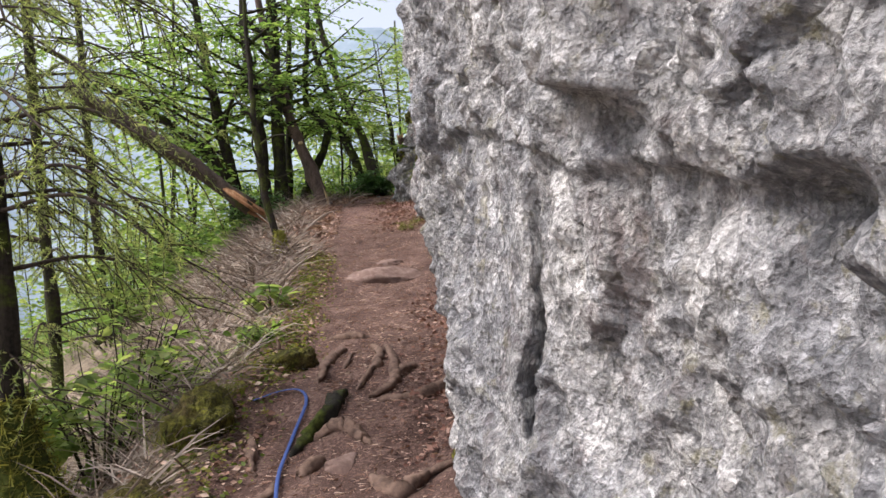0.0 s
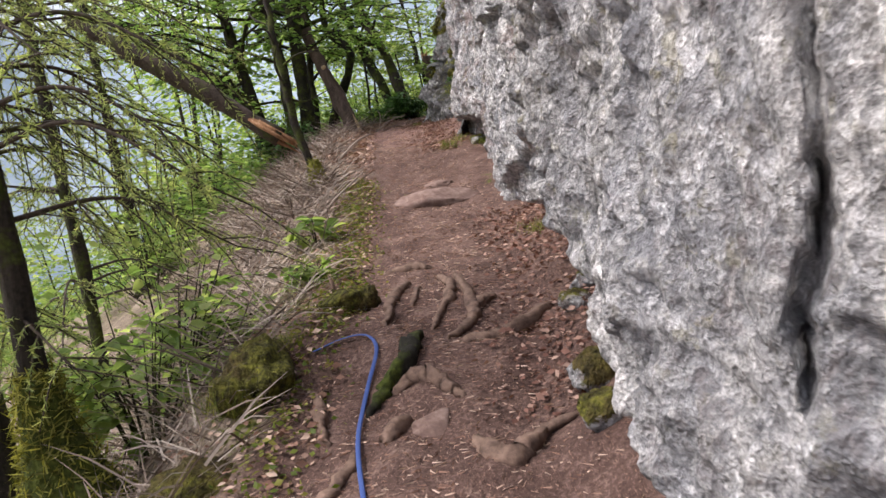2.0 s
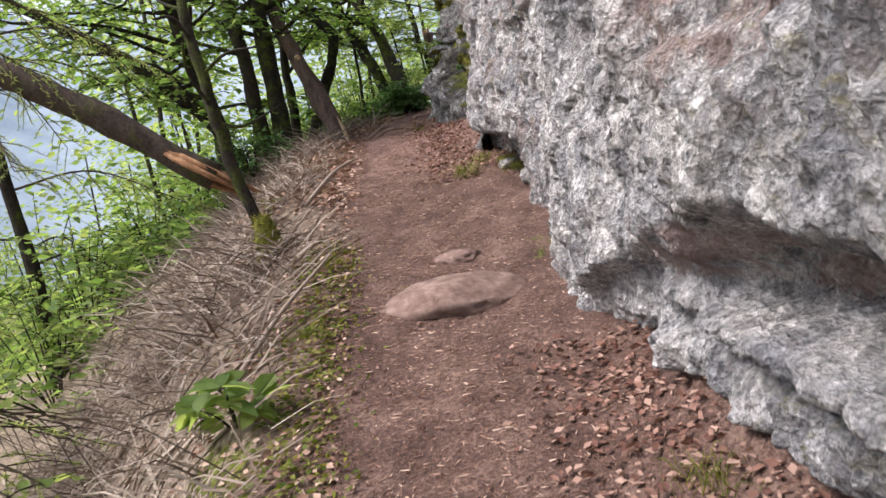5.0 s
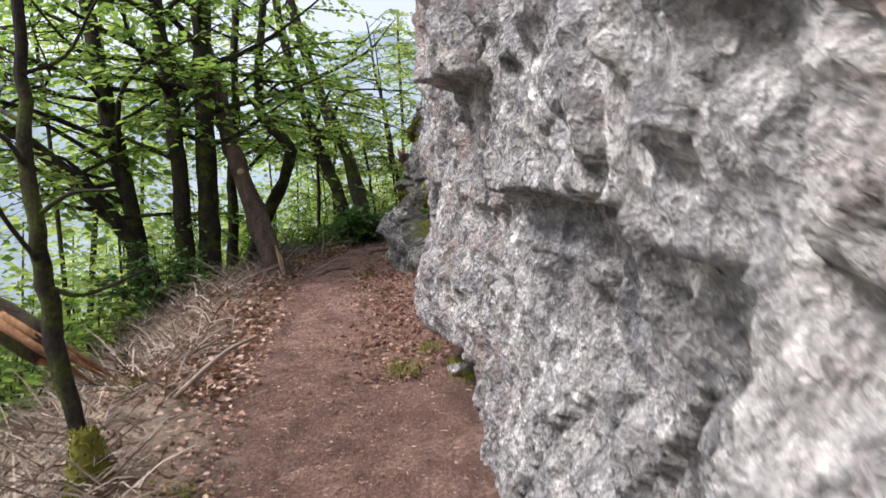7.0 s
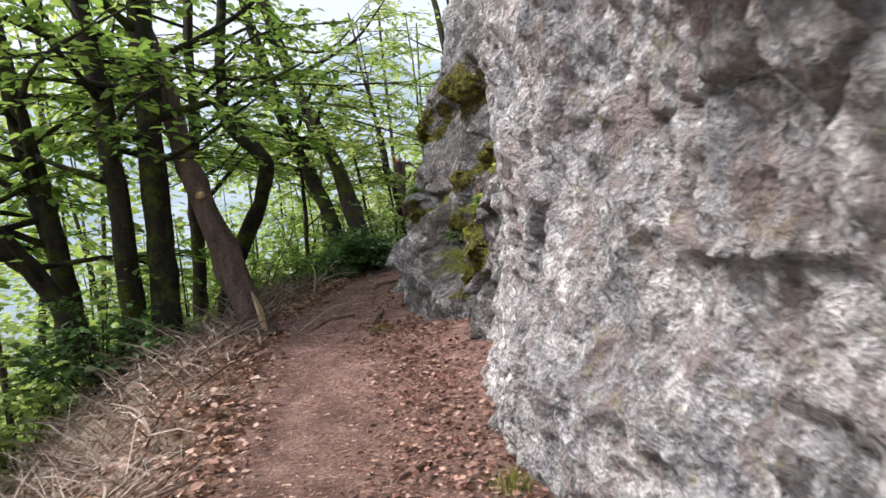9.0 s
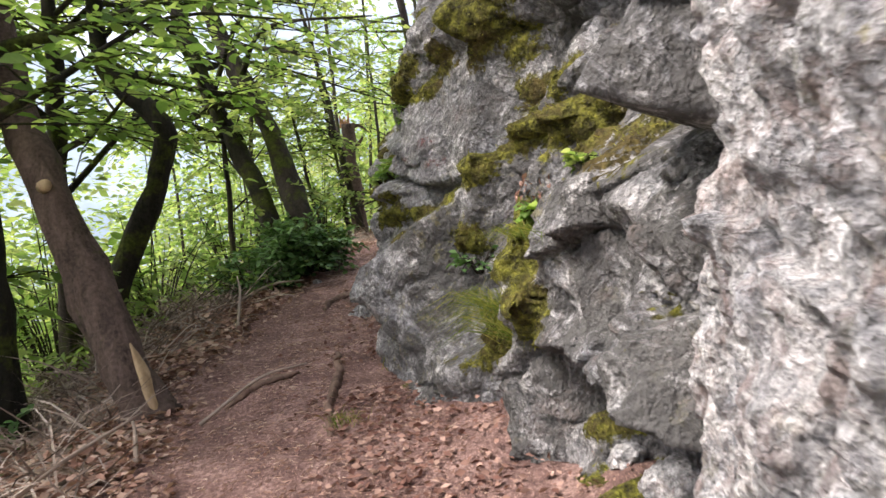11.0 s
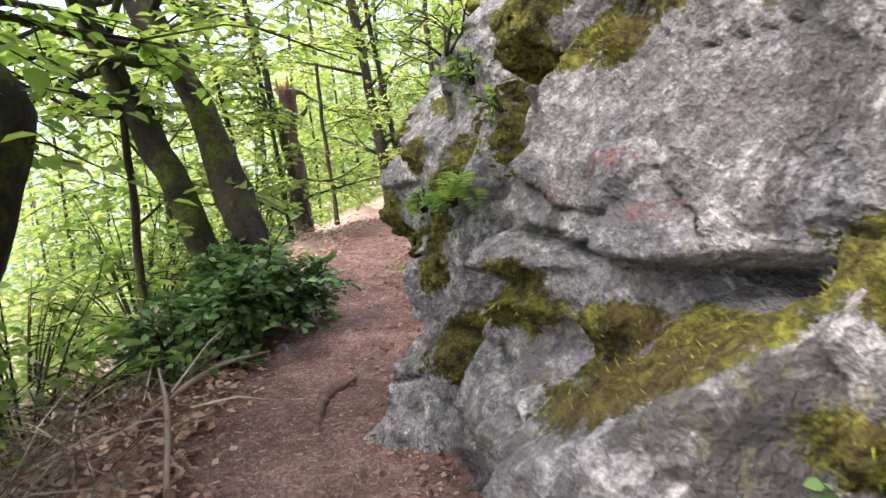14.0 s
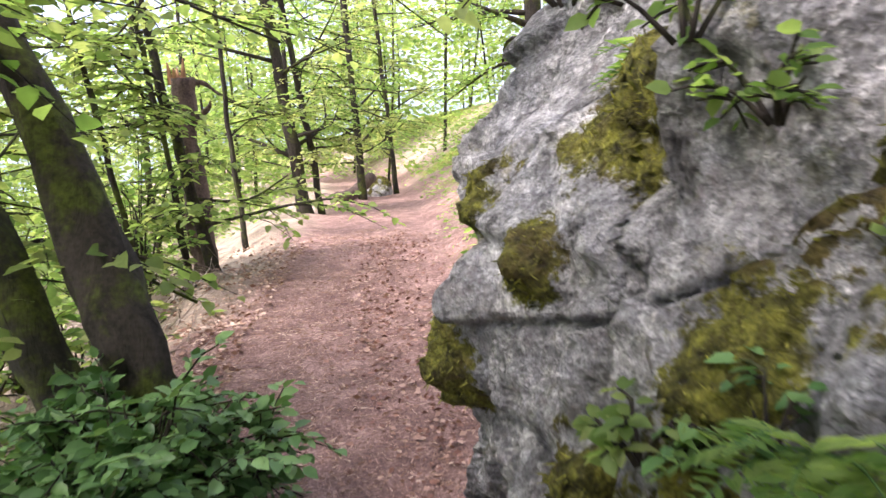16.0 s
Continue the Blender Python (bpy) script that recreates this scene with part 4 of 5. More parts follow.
v, f = tube(curve_points([(-1.86, 12.7, 2.3), (-1.9, 12.71, 2.42), (-1.945, 12.725, 2.54), (-1.98, 12.745, 2.66)], 14), (0.04, 0.055, 0.045, 0.02), 12, 0.7, 5, 0.6)
tagged(mesh_of("torn_wood", local(v, dead), f, TORN, dead), "pale torn wood")
v, f = tube([(-2.36, 12.92, 3.47), (-2.33, 12.88, 3.475)], (0.035, 0.03), 10)
tagged(mesh_of("knot", local(v, dead), f, TORN, dead), "sawn branch stub")

# broken standing stump
b = on_ground(-1.0, 20.2, -0.1)
stump = tree("broken_stump", "tall broken brown tree stump without branches", [b, b + [0, 0, 0.9], b + [-0.06, 0, 1.95]], (0.12, 0.105, 0.1), BARK_DEAD, 2, None, 0, seed=30, low=1.2, reach=0.4)
v, f = join([tube([b + [-0.06 + 0.05 * math.cos(a), 0.05 * math.sin(a), 1.9], b + [-0.06 + 0.07 * math.cos(a), 0.07 * math.sin(a), 2.0 + 0.1 * h]], (0.035, 0.006), 5) for a, h in ((0, 1.2), (1.4, 0.5), (2.8, 0.9), (4.4, 0.3))])
tagged(mesh_of("splintered_top", local(v, stump), f, SPLIT, stump), "orange splintered top")

# sapling beside the path
tree("mossy_sapling", "crooked thin sapling with a mossy foot beside the path", [(-1.7, 8.22, 1.4), (-1.72, 8.22, 1.7), (-1.81, 8.22, 2.17), (-1.83, 8.2, 2.6), (-1.86, 8.2, 3.0), (-1.9, 8.2, 3.7), (-1.95, 8.25, 5.2)], (0.04, 0.036, 0.03, 0.015), BARK, 8, None, 0, seed=31, low=0.9, reach=0.6)
v, f = tube(curve_points([(-1.69, 8.22, 1.38), (-1.7, 8.22, 1.55), (-1.72, 8.22, 1.78)], 12), (0.1, 0.095, 0.045), 14, 0.3, 3)
r = np.random.default_rng(3)
fur = strips(np.repeat(v, 12, 0), np.repeat(v, 12, 0) + r.normal(size=(len(v) * 12, 3)) * 0.018, np.full(len(v) * 12, 0.003), r)
clump = empty("moss_clump", (-1.7, 8.22, 1.4))
tagged(clump, "dark yellow-green moss round the sapling's foot", "moss")
mesh_of("cushion", local(v, clump), f, MOSS, clump)
tagged(mesh_of("moss", local(fur[0], clump), fur[1], MOSS, clump), kind="stuff")

# fallen trunk propped over the slope, split at its end
p0, d0 = np.array([-1.93, 8.72, 1.93]), np.array([-0.78, -0.15, 0.61])
log = empty("fallen_trunk", tuple(p0))
tagged(log, "fallen brown trunk with a split orange end, propped over the slope", "log")
v, f = tube(curve_points([p0 + d0 * 0.25, p0 + d0 * 1.4 + [0, 0, 0.03], p0 + d0 * 1.9, p0 + d0 * 2.6], 26), (0.085, 0.09, 0.08, 0.055), 14, 0.3, 8)
mesh_of("trunk", local(v, log), f, BARK_LOG, log)
for a, L in ((0.3, 0.4), (1.3, 0.22), (2.4, 0.3), (3.6, 0.16), (4.9, 0.26), (5.7, 0.36)):
    o = np.array([0.35 * math.cos(a), 0.7 * math.sin(a), 0.5 * math.cos(a)]) * 0.08
    v, f = tube([p0 + d0 * 0.6 + o * 0.9, p0 + d0 * 0.25 + o, p0 - d0 * (L - 0.3) + o * 1.1], (0.042, 0.042, 0.006), 6, 0.35, int(a * 10), 0.6)
    mesh_of("splinter", local(v, log), f, SPLIT, log)
b = on_ground(-2.25, 9.7, -0.08)
v, f = tube(curve_points([b, b + [0.0, 0, 0.16], b + [0.02, 0, 0.34]], 8), (0.055, 0.045, 0.04), 10, 0.25, 9)
tagged(mesh_of("snag", v, f, BARK, None), "short broken grey snag standing in dry twigs", "stump")

# spruce near the start
for q, (x, y, rr, label) in enumerate(((-2.1, 4.05, 0.055, "thin spruce stem rising from a mossy flared foot"), (-2.55, 4.3, 0.11, "dark spruce trunk on the slope"), (-3.6, 7.2, 0.055, "spruce on the slope with drooping branches"), (-4.6, 10.2, 0.06, "spruce on the slope with drooping branches"), (-3.9, 3.2, 0.1, "spruce on the slope with drooping branches"))):
    r = np.random.default_rng(80 + q)
    b = on_ground(x, y, -0.1)
    root = empty("spruce", tuple(float(t) for t in b))
    tagged(root, label, "tree", "spruces")
    line = curve_points([b, b + [0.0, 0, 1.2], b + [-0.08, 0.0, 3.2], b + [-0.2, 0, 8.5]], 30)
    v, f = tube(line, (rr * 1.6, rr, rr, rr * 0.9, rr * 0.7, rr * 0.4), 10, 0.2, q)
    mesh_of("trunk", local(v, root), f, BARK, root)
    if q == 0:
        v, f = tube(curve_points([b + [0.12, 0.0, -0.3], b + [0.08, 0, 0.2], b + [0.02, 0, 0.55], b + [0, 0, 0.95]], 20), (0.42, 0.24, 0.14, 0.06), 18, 0.3, 4)
        fu = strips(np.repeat(v, 14, 0) + r.normal(size=(len(v) * 14, 3)) * 0.02, np.repeat(v, 14, 0) + r.normal(size=(len(v) * 14, 3)) * 0.035, np.full(len(v) * 14, 0.004), r)
        mesh_of("mossy_foot", local(v, root), f, BARK_MOSS, root)
        tagged(mesh_of("moss", local(fu[0], root), fu[1], MOSS, root), "green moss", kind="stuff")
    wood, na, nt = [], [], []
    for k in range(24 if q != 1 else 12):
        s = line[0] + (line[-1] - line[0]) * r.uniform(0.17 if q == 0 else 0.1, 0.5)
        a = r.uniform(-1.3, 1.3) if q == 0 and k % 2 == 0 else r.uniform(0, 2 * np.pi)
        d = np.array([math.cos(a), math.sin(a), 0.05])
        L = r.uniform(0.8, 1.9)
        if s[0] + d[0] * L > -1.15:
            L = max(0.2, (-1.15 - s[0]) / d[0])
        c = curve_points([s, s + d * L * 0.5 + [0, 0, 0.02], s + d * L - [0, 0, 0.3 * L]], 14)
        wood.append(tube(c, (0.014, 0.004), 5))
        for j in range(2, 14):
            for sg in (-1, 1):
                if r.uniform() < 0.2:
                    continue
                e = c[j] + (np.cross(d, [0, 0, 1]) * sg * 0.7 + d * 0.6) * r.uniform(0.15, 0.45) - [0, 0, r.uniform(0.08, 0.4)]
                wood.append(tube(np.array([c[j], (c[j] + e) / 2 + [0, 0, 0.03], e]), (0.005, 0.002), 3))
                if k % 7 == 6:
                    continue
                n = 55
                u = r.uniform(0.1, 1, n)[:, None]
                p = c[j] + (e - c[j]) * u + np.array([0, 0, 0.06]) * u * (1 - u) * 2
                na.append(p)
                nt.append(p + unit(unit(e - c[j]) * 0.8 + r.normal(size=(n, 3)) * 0.75) * r.uniform(0.02, 0.045, (n, 1)))
    v, f = join(wood)
    tagged(mesh_of("branchwork", local(v, root), f, BARK_LOG, root), kind="stuff")
    v, f = strips(np.vstack(na), np.vstack(nt), np.full(sum(len(a) for a in na), 0.0028), r)
    mesh_of("needle_foliage", local(v, root), f, NEEDLES, root)

# ---- bushes and small plants ----
def leafy_plant(name, label, at, height, spread, stems, per, size, leaf, seed, category="bush", width=0.6):
    r = np.random.default_rng(seed)
    root = empty(name, tuple(float(q) for q in at))
    tagged(root, label, category)
    starts, dirs, lens, wood = [], [], [], []
    for k in range(stems):
        a, t = r.uniform(0, 2 * np.pi), r.uniform(0.15, 1.0)
        top = np.array([math.cos(a) * spread * t, math.sin(a) * spread * t, height * (1.1 - 0.6 * t) * r.uniform(0.6, 1.05)])
        s = np.array([math.cos(a), math.sin(a), 0]) * spread * 0.12 * t
        wood.append(tube(curve_points([s, top * 0.55 + [0, 0, 0.05 * height], top], 6), (0.006 + 0.004 * height, 0.002), 4))
        for _ in range(4):
            starts.append(top * r.uniform(0.45, 1.0))
            dirs.append(np.array([math.cos(a), math.sin(a), 0.3]) + r.normal(size=3) * 0.6)
            lens.append(spread * r.uniform(0.3, 0.6))
    (lv, lf), st = sprays(starts, dirs, lens, per, size, r, 0.5)
    wood.append(st)
    wv, wf = join(wood)
    tagged(mesh_of("stemwork", wv, wf, BARK, root), kind="stuff")
    mesh_of("foliage", lv, lf, leaf, root)
    return root


leafy_plant("bush", "dense dark green bush at the foot of the twin trunks", on_ground(-1.45, 15.62, -0.05), 0.58, 0.5, 90, 12, 0.06, LEAF_DARK, 91)
leafy_plant("bush", "low dark green bush growing beside the larger one", on_ground(-1.85, 15.35, -0.05), 0.42, 0.42, 36, 10, 0.06, LEAF_DARK, 92)
leafy_plant("evergreen_shrub", "dark evergreen shrub between the trunks", on_ground(-3.0, 12.35, -0.1), 0.9, 0.6, 40, 10, 0.07, LEAF_DARK, 98)
leafy_plant("young_shrub", "young shrub with bright yellow-green leaves on the slope", on_ground(-2.2, 5.5, -0.1), 1.3, 0.75, 26, 8, 0.085, LEAF_LIGHT, 93)
leafy_plant("young_shrub", "young shrub with bright yellow-green leaves on the slope", on_ground(-1.95, 4.6, -0.1), 1.0, 0.5, 14, 7, 0.085, LEAF_LIGHT, 94)
leafy_plant("herb", "small herb with broad bright green leaves at the path's edge", on_ground(-1.38, 6.35, -0.02), 0.3, 0.14, 4, 3, 0.11, LEAF_LIGHT, 95, "plant")
leafy_plant("herb", "small yellow-green herb at the path's edge", on_ground(-1.3, 5.7, -0.02), 0.2, 0.2, 7, 4, 0.07, LEAF_LIGHT, 96, "plant")
leafy_plant("herb", "low seedling with pale green leaves beside the mossy foot", on_ground(-1.55, 3.45, 0.0), 0.16, 0.15, 3, 3, 0.07, LEAF_MID, 97, "plant")
for q, (x, y) in enumerate(((-3.6, 12.2), (-3.9, 11.2), (-4.2, 10.2), (-2.5, 15.0), (-2.9, 16.2), (-2.4, 17.5), (-1.9, 18.3), (-1.55, 20.0), (-2.0, 21.5), (-4.4, 11.8), (-4.0, 9.2), (-3.2, 14.8))):
    leafy_plant("slope_shrub", "leafy shrub on the slope beside the path", on_ground(x, y, -0.1), 1.0 + 0.3 * (q % 3), 0.85, 22, 9, 0.08, LEAF_MID if q % 2 else LEAF_LIGHT, 110 + q)
for q, (x, y) in enumerate(((1.5, 18.2), (2.0, 19.6), (2.6, 21.2), (1.1, 17.2), (3.4, 23.5), (1.9, 17.6))):
    leafy_plant("bank_shrub", "light green shrub growing on the bank above the path", on_ground(x, y, -0.05), 0.8, 0.6, 18, 8, 0.07, LEAF_LIGHT, 130 + q)


# ---- far woods on the slope ----
def far_tree(x, y, z, h, rr, r):
    lean = r.normal(size=2) * 0.5
    root = empty("far_tree", (x, y, z - 0.2))
    tagged(root, "slender far tree with bright yellow-green spring leaves", "tree", "woods on the slope")
    t = np.array([lean[0], lean[1], h])
    v, f = tube(np.array([[0, 0, 0], t / 2 + [0.1, 0, 0], t]), (rr, rr * 0.4), 5)
    mesh_of("trunk", v, f, BARK, root)
    m = 850
    u = r.uniform(0.1, 1, m)
    a = r.uniform(0, 2 * np.pi, m)
    layer = np.round(u * 9) / 9 + r.normal(size=m) * 0.02
    rad = (0.5 + 1.7 * np.sqrt(1 - np.abs(2 * u - 1.0) * 0.8)) * r.uniform(0.15, 1, m)
    p = t * layer[:, None] + np.stack([np.cos(a) * rad, np.sin(a) * rad, -0.1 * rad], 1)
    ahead = np.stack([np.cos(a), np.sin(a), r.normal(size=m) * 0.3 - 0.1], 1)
    size = r.uniform(0.1, 0.22, m) * (0.8 + math.hypot(x, y - 8) / 45)
    v, f = blades(p, ahead, size, 0.6, np.array([[0, 0, 1.0]]) + r.normal(size=p.shape) * 0.45, r=r)
    mesh_of("crown", v, f, LEAF_LIGHT, root)


r = np.random.default_rng(200)
for q in range(150):
    if q < 100:
        x, y = -5.5 - 26 * r.uniform() ** 1.2, r.uniform(2, 55)
    else:
        x, y = r.uniform(-6, 12), r.uniform(30, 58)
    z = float(ground_z(np.array([x]), np.array([y]), False)[0])
    far_tree(x, y, z, r.uniform(5, 9.5), r.uniform(0.03, 0.07), r)
# low growth between the trunks
n = 60000
x, y = np.where(r.uniform(size=n) < 0.7, r.uniform(-9, -3.0, n), r.uniform(-4, 9, n)), r.uniform(6, 34, n)
y = np.where(x > -2.6, r.uniform(25, 40, n), y)
keep = x - path_x(y) < np.where(y > 25, 30, -2.0)
keep &= np.abs(x - path_x(y)) > 1.4
x, y = x[keep], y[keep]
h = fbm(x * 0.9, y * 0.9, 0 * x, 3, 205)
keep = h > -0.05
x, y, h = x[keep], y[keep], h[keep]
p = np.stack([x, y, ground_z(x, y, False) + r.uniform(0, 1, len(x)) * (0.3 + 1.3 * h)], 1)
a = r.uniform(0, 2 * np.pi, len(x))
v, f = blades(p, np.stack([np.cos(a), np.sin(a), 0.1 + 0 * a], 1), r.uniform(0.05, 0.13, len(x)), 0.62, np.array([[0, 0, 1.0]]) + r.normal(size=p.shape) * 0.5, r=r)
x, y = r.uniform(0.3, 7, 9000), r.uniform(15.8, 30, 9000)
h = fbm(x * 0.9, y * 0.9, 0 * x, 3, 206)
keep = (x - path_x(y) > 1.0 + 0.3 * h) & (h > -0.2)
x, y, h = x[keep], y[keep], h[keep]
p = np.stack([x, y, ground_z(x, y, False) + r.uniform(0, 1, len(x)) * (0.18 + 0.5 * np.maximum(h, 0))], 1)
a = r.uniform(0, 2 * np.pi, len(x))
v2, f2 = blades(p, np.stack([np.cos(a), np.sin(a), 0.2 + 0 * a], 1), r.uniform(0.04, 0.1, len(x)), 0.5, np.array([[0, 0, 1.0]]) + r.normal(size=p.shape) * 0.5, r=r)
v, f = join([(v, f), (v2, f2)])
tagged(mesh_of("undergrowth", v, f, LEAF_MID), "bright green leafy undergrowth on the slope", "undergrowth", kind="stuff")

# hills across the valley, their haze put into a pale colour and a glow
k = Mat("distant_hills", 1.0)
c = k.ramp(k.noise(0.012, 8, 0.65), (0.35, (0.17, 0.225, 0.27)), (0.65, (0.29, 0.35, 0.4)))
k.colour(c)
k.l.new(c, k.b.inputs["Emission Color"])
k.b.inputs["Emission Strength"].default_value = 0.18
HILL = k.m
a = np.linspace(radians(-60), radians(215), 140)
u = np.linspace(0, 1, 14)
A, U = np.meshgrid(a, u, indexing="ij")
D = 700 + 500 * U
top = 380 + 90 * fbm(A * 3, 0 * A, 0 * A, 4, 301)
V = np.stack([np.cos(A) * D, np.sin(A) * D, -80 + (top + 80) * U**0.8], -1)
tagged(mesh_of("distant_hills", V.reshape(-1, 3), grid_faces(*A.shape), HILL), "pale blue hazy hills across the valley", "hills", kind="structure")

# ---- brush, litter, grass ----
def scatter_brush(name, label, x0, x1, y0, y1, count, length, seed, side=None):
    r = np.random.default_rng(seed)
    x, y = r.uniform(x0, x1, count), r.uniform(y0, y1, count)
    keep = (x - path_x(y)) < -0.62 - 0.3 * r.uniform(0, 1, count)
    x, y = x[keep], y[keep]
    z = ground_z(x, y)
    n = len(x)
    a = r.uniform(0, 2 * np.pi, n)
    L = length * r.uniform(0.25, 1.2, n)
    lo = np.stack([x, y, z + r.uniform(0, 0.1, n)], 1)
    hi = lo + np.stack([np.cos(a) * L, np.sin(a) * L, r.uniform(-0.1, 0.7, n) * L], 1)
    hi[:, 2] = np.maximum(hi[:, 2], ground_z(hi[:, 0], hi[:, 1]) + 0.01)
    v, f = strips(lo, hi, r.uniform(0.0015, 0.006, n), r, 0.03)
    tagged(mesh_of(name, v, f, TWIG), label, "brushwood", kind="stuff")


scatter_brush("dry_brush", "tangle of dry grey twigs along the path's edge", -3.4, -1.2, 7.6, 15.5, 9000, 0.38, 210)
scatter_brush("dry_brush", "dry brown twigs and stalks on the slope", -4.5, -1.0, 1.5, 8.2, 11000, 0.45, 211)
scatter_brush("dry_brush", "dry twigs under the shrubs", -3.6, -0.9, 15.5, 24, 2500, 0.4, 212)


def place_leaves(name, label, x, y, size, lift, material, seed, tilt=0.35, category="leaves", width=0.62):
    r = np.random.default_rng(seed)
    z = ground_z(x, y) + r.uniform(0.0, lift, len(x))
    a = r.uniform(0, 2 * np.pi, len(x))
    v, f = blades(np.stack([x, y, z + 0.004], 1), np.stack([np.cos(a), np.sin(a), r.normal(size=len(x)) * 0.2 + 0.08], 1), size, width, np.array([[0, 0, 1.0]]) + r.normal(size=(len(x), 3)) * tilt, r=r)
    tagged(mesh_of(name, v, f, material), label, category, kind="stuff")


r = np.random.default_rng(220)
y = r.uniform(2.8, 21, 10000)
x = path_x(y) - 0.4 - np.abs(r.normal(size=10000)) * 0.6
place_leaves("leaf_litter", "dry brown leaves along the path's edge", x, y, r.uniform(0.018, 0.05, 10000), 0.03, LITTER, 221, 0.6)
y = r.uniform(9.0, 16.0, 6500)
x = path_x(y) - 0.55 - np.abs(r.normal(size=6500)) * 0.5
place_leaves("leaf_litter", "pale dry leaves lying on the bank beside the path", x, y, r.uniform(0.025, 0.07, 6500), 0.05, LITTER, 224, 0.7)
y = np.concatenate([r.uniform(3.6, 6.6, 2600), r.uniform(9.3, 12.6, 3000), r.uniform(13, 21, 3400)])
x = path_x(y) + np.where(y < 6.8, 0.42, 0.24) + r.normal(size=len(y)) * 0.13 + np.abs(r.normal(size=len(y))) * np.where(y > 13, 0.4, 0.33)
place_leaves("leaf_litter", "reddish-brown fallen leaves at the foot of the rock", x, y, r.uniform(0.018, 0.045, len(y)), 0.03, LITTER_RED, 222, 0.6)
y = np.concatenate([r.uniform(4.6, 8.2, 2600), r.uniform(2.8, 4.6, 700)])
x = path_x(y) - 0.56 + r.normal(size=len(y)) * 0.1
place_leaves("edge_moss", "yellow-green moss and small leaves along the path's edge", x, y, r.uniform(0.012, 0.04, len(y)), 0.04, GRASS, 223, 0.8, "moss")
y = r.uniform(2.6, 22, 30000)
x = path_x(y) + r.normal(size=30000) * 0.38
a = r.uniform(0, 2 * np.pi, 30000)
L = r.uniform(0.01, 0.045, 30000)
lo = np.stack([x, y, ground_z(x, y) + 0.004], 1)
v, f = strips(lo, lo + np.stack([np.cos(a) * L, np.sin(a) * L, 0.003 + 0 * L], 1), r.uniform(0.001, 0.0035, 30000), r)
tagged(mesh_of("wood_chips", v, f, LITTER), "small bark chips and needles on the trodden earth", "litter", kind="stuff")


def grass_tuft(x, y, z, blades_n, length, seed, label, hang=0.0, mat=GRASS):
    r = np.random.default_rng(seed)
    lo = np.array([x, y, z]) + r.normal(size=(blades_n, 3)) * [0.05, 0.05, 0.01]
    a = r.uniform(0, 2 * np.pi, blades_n)
    L = length * r.uniform(0.5, 1.2, blades_n)
    out = r.uniform(0.3, 0.9, blades_n)
    hi = lo + np.stack([np.cos(a) * L * out - hang * L, np.sin(a) * L * out, L * (0.75 - out * 0.5 - hang)], 1)
    v, f = strips(lo, hi, r.uniform(0.0008, 0.002, blades_n), r, 0.25 * length)
    ob = empty("grass_tuft", (x, y, z))
    tagged(mesh_of("grass", v - np.array([x, y, z]), f, mat, ob), kind="stuff")
    return tagged(ob, label, "grass")


for q, (x, y, L) in enumerate(((-0.42, 9.4, 0.2), (-0.3, 9.75, 0.14), (-0.05, 9.2, 0.12), (0.15, 5.5, 0.12), (-1.3, 4.0, 0.2), (-1.35, 3.6, 0.18), (-1.15, 4.4, 0.14), (-0.65, 12.85, 0.12), (-0.95, 12.2, 0.08), (-1.2, 6.9, 0.12), (-1.9, 9.1, 0.16))):
    p = on_ground(x, y)
    grass_tuft(*p, 110, L, 230 + q, "tuft of green grass beside the path")


def outcrop_at(y, z):
    return float(outcrop_x(np.array([y]), np.array([z]))[0])


for q, (y, z, L) in enumerate(((12.02, 2.72, 0.32), (11.95, 2.62, 0.3), (12.1, 2.66, 0.28), (11.6, 3.02, 0.16))):
    grass_tuft(outcrop_at(y, z) - 0.01, y, z, 130, L, 250 + q, "tuft of long grass hanging from the mossy rock", 0.45)
for q, (y, z, h, s, size, m) in enumerate(((14.22, 3.98, 0.2, 0.16, 0.055, LEAF_MID), (14.12, 3.85, 0.14, 0.12, 0.05, LEAF_MID), (14.15, 3.38, 0.1, 0.07, 0.055, LEAF_LIGHT), (12.1, 2.97, 0.16, 0.12, 0.09, LEAF_MID), (11.68, 3.06, 0.12, 0.1, 0.085, LEAF_MID), (13.85, 3.72, 0.1, 0.1, 0.045, LEAF_MID), (14.3, 3.05, 0.14, 0.1, 0.05, LEAF_MID), (14.0, 3.4, 0.14, 0.12, 0.05, LEAF_DARK), (12.3, 2.85, 0.16, 0.12, 0.06, LEAF_DARK), (15.0, 4.2, 0.35, 0.3, 0.08, LEAF_LIGHT), (11.45, 3.22, 0.08, 0.06, 0.05, LEAF_LIGHT))):
    leafy_plant("rock_plant", "small leafy plant growing from a crack in the mossy rock", (outcrop_at(y, z) - 0.02, y, z), h, s, 5, 3, size * 0.75, m, 260 + q, "plant")

# dead leaves caught in the gully of the rock
r = np.random.default_rng(78)
y, z = r.normal(11.88, 0.06, 420), r.normal(3.17, 0.035, 420)
p = np.stack([outcrop_x(y, z) - r.uniform(0, 0.008, 420), y, z], 1)
v, f = leaves(p, r.normal(size=(420, 3)) * [[0.4, 1, 1]], r.uniform(0.015, 0.034, 420), 0.62, np.array([[-0.6, 0, 0.8]]) + r.normal(size=(420, 3)) * 0.5, r=r)
tagged(mesh_of("caught_leaf_litter", v, f, LITTER_RED), "dry brown leaves caught in a gully of the mossy rock", "leaves", kind="stuff")


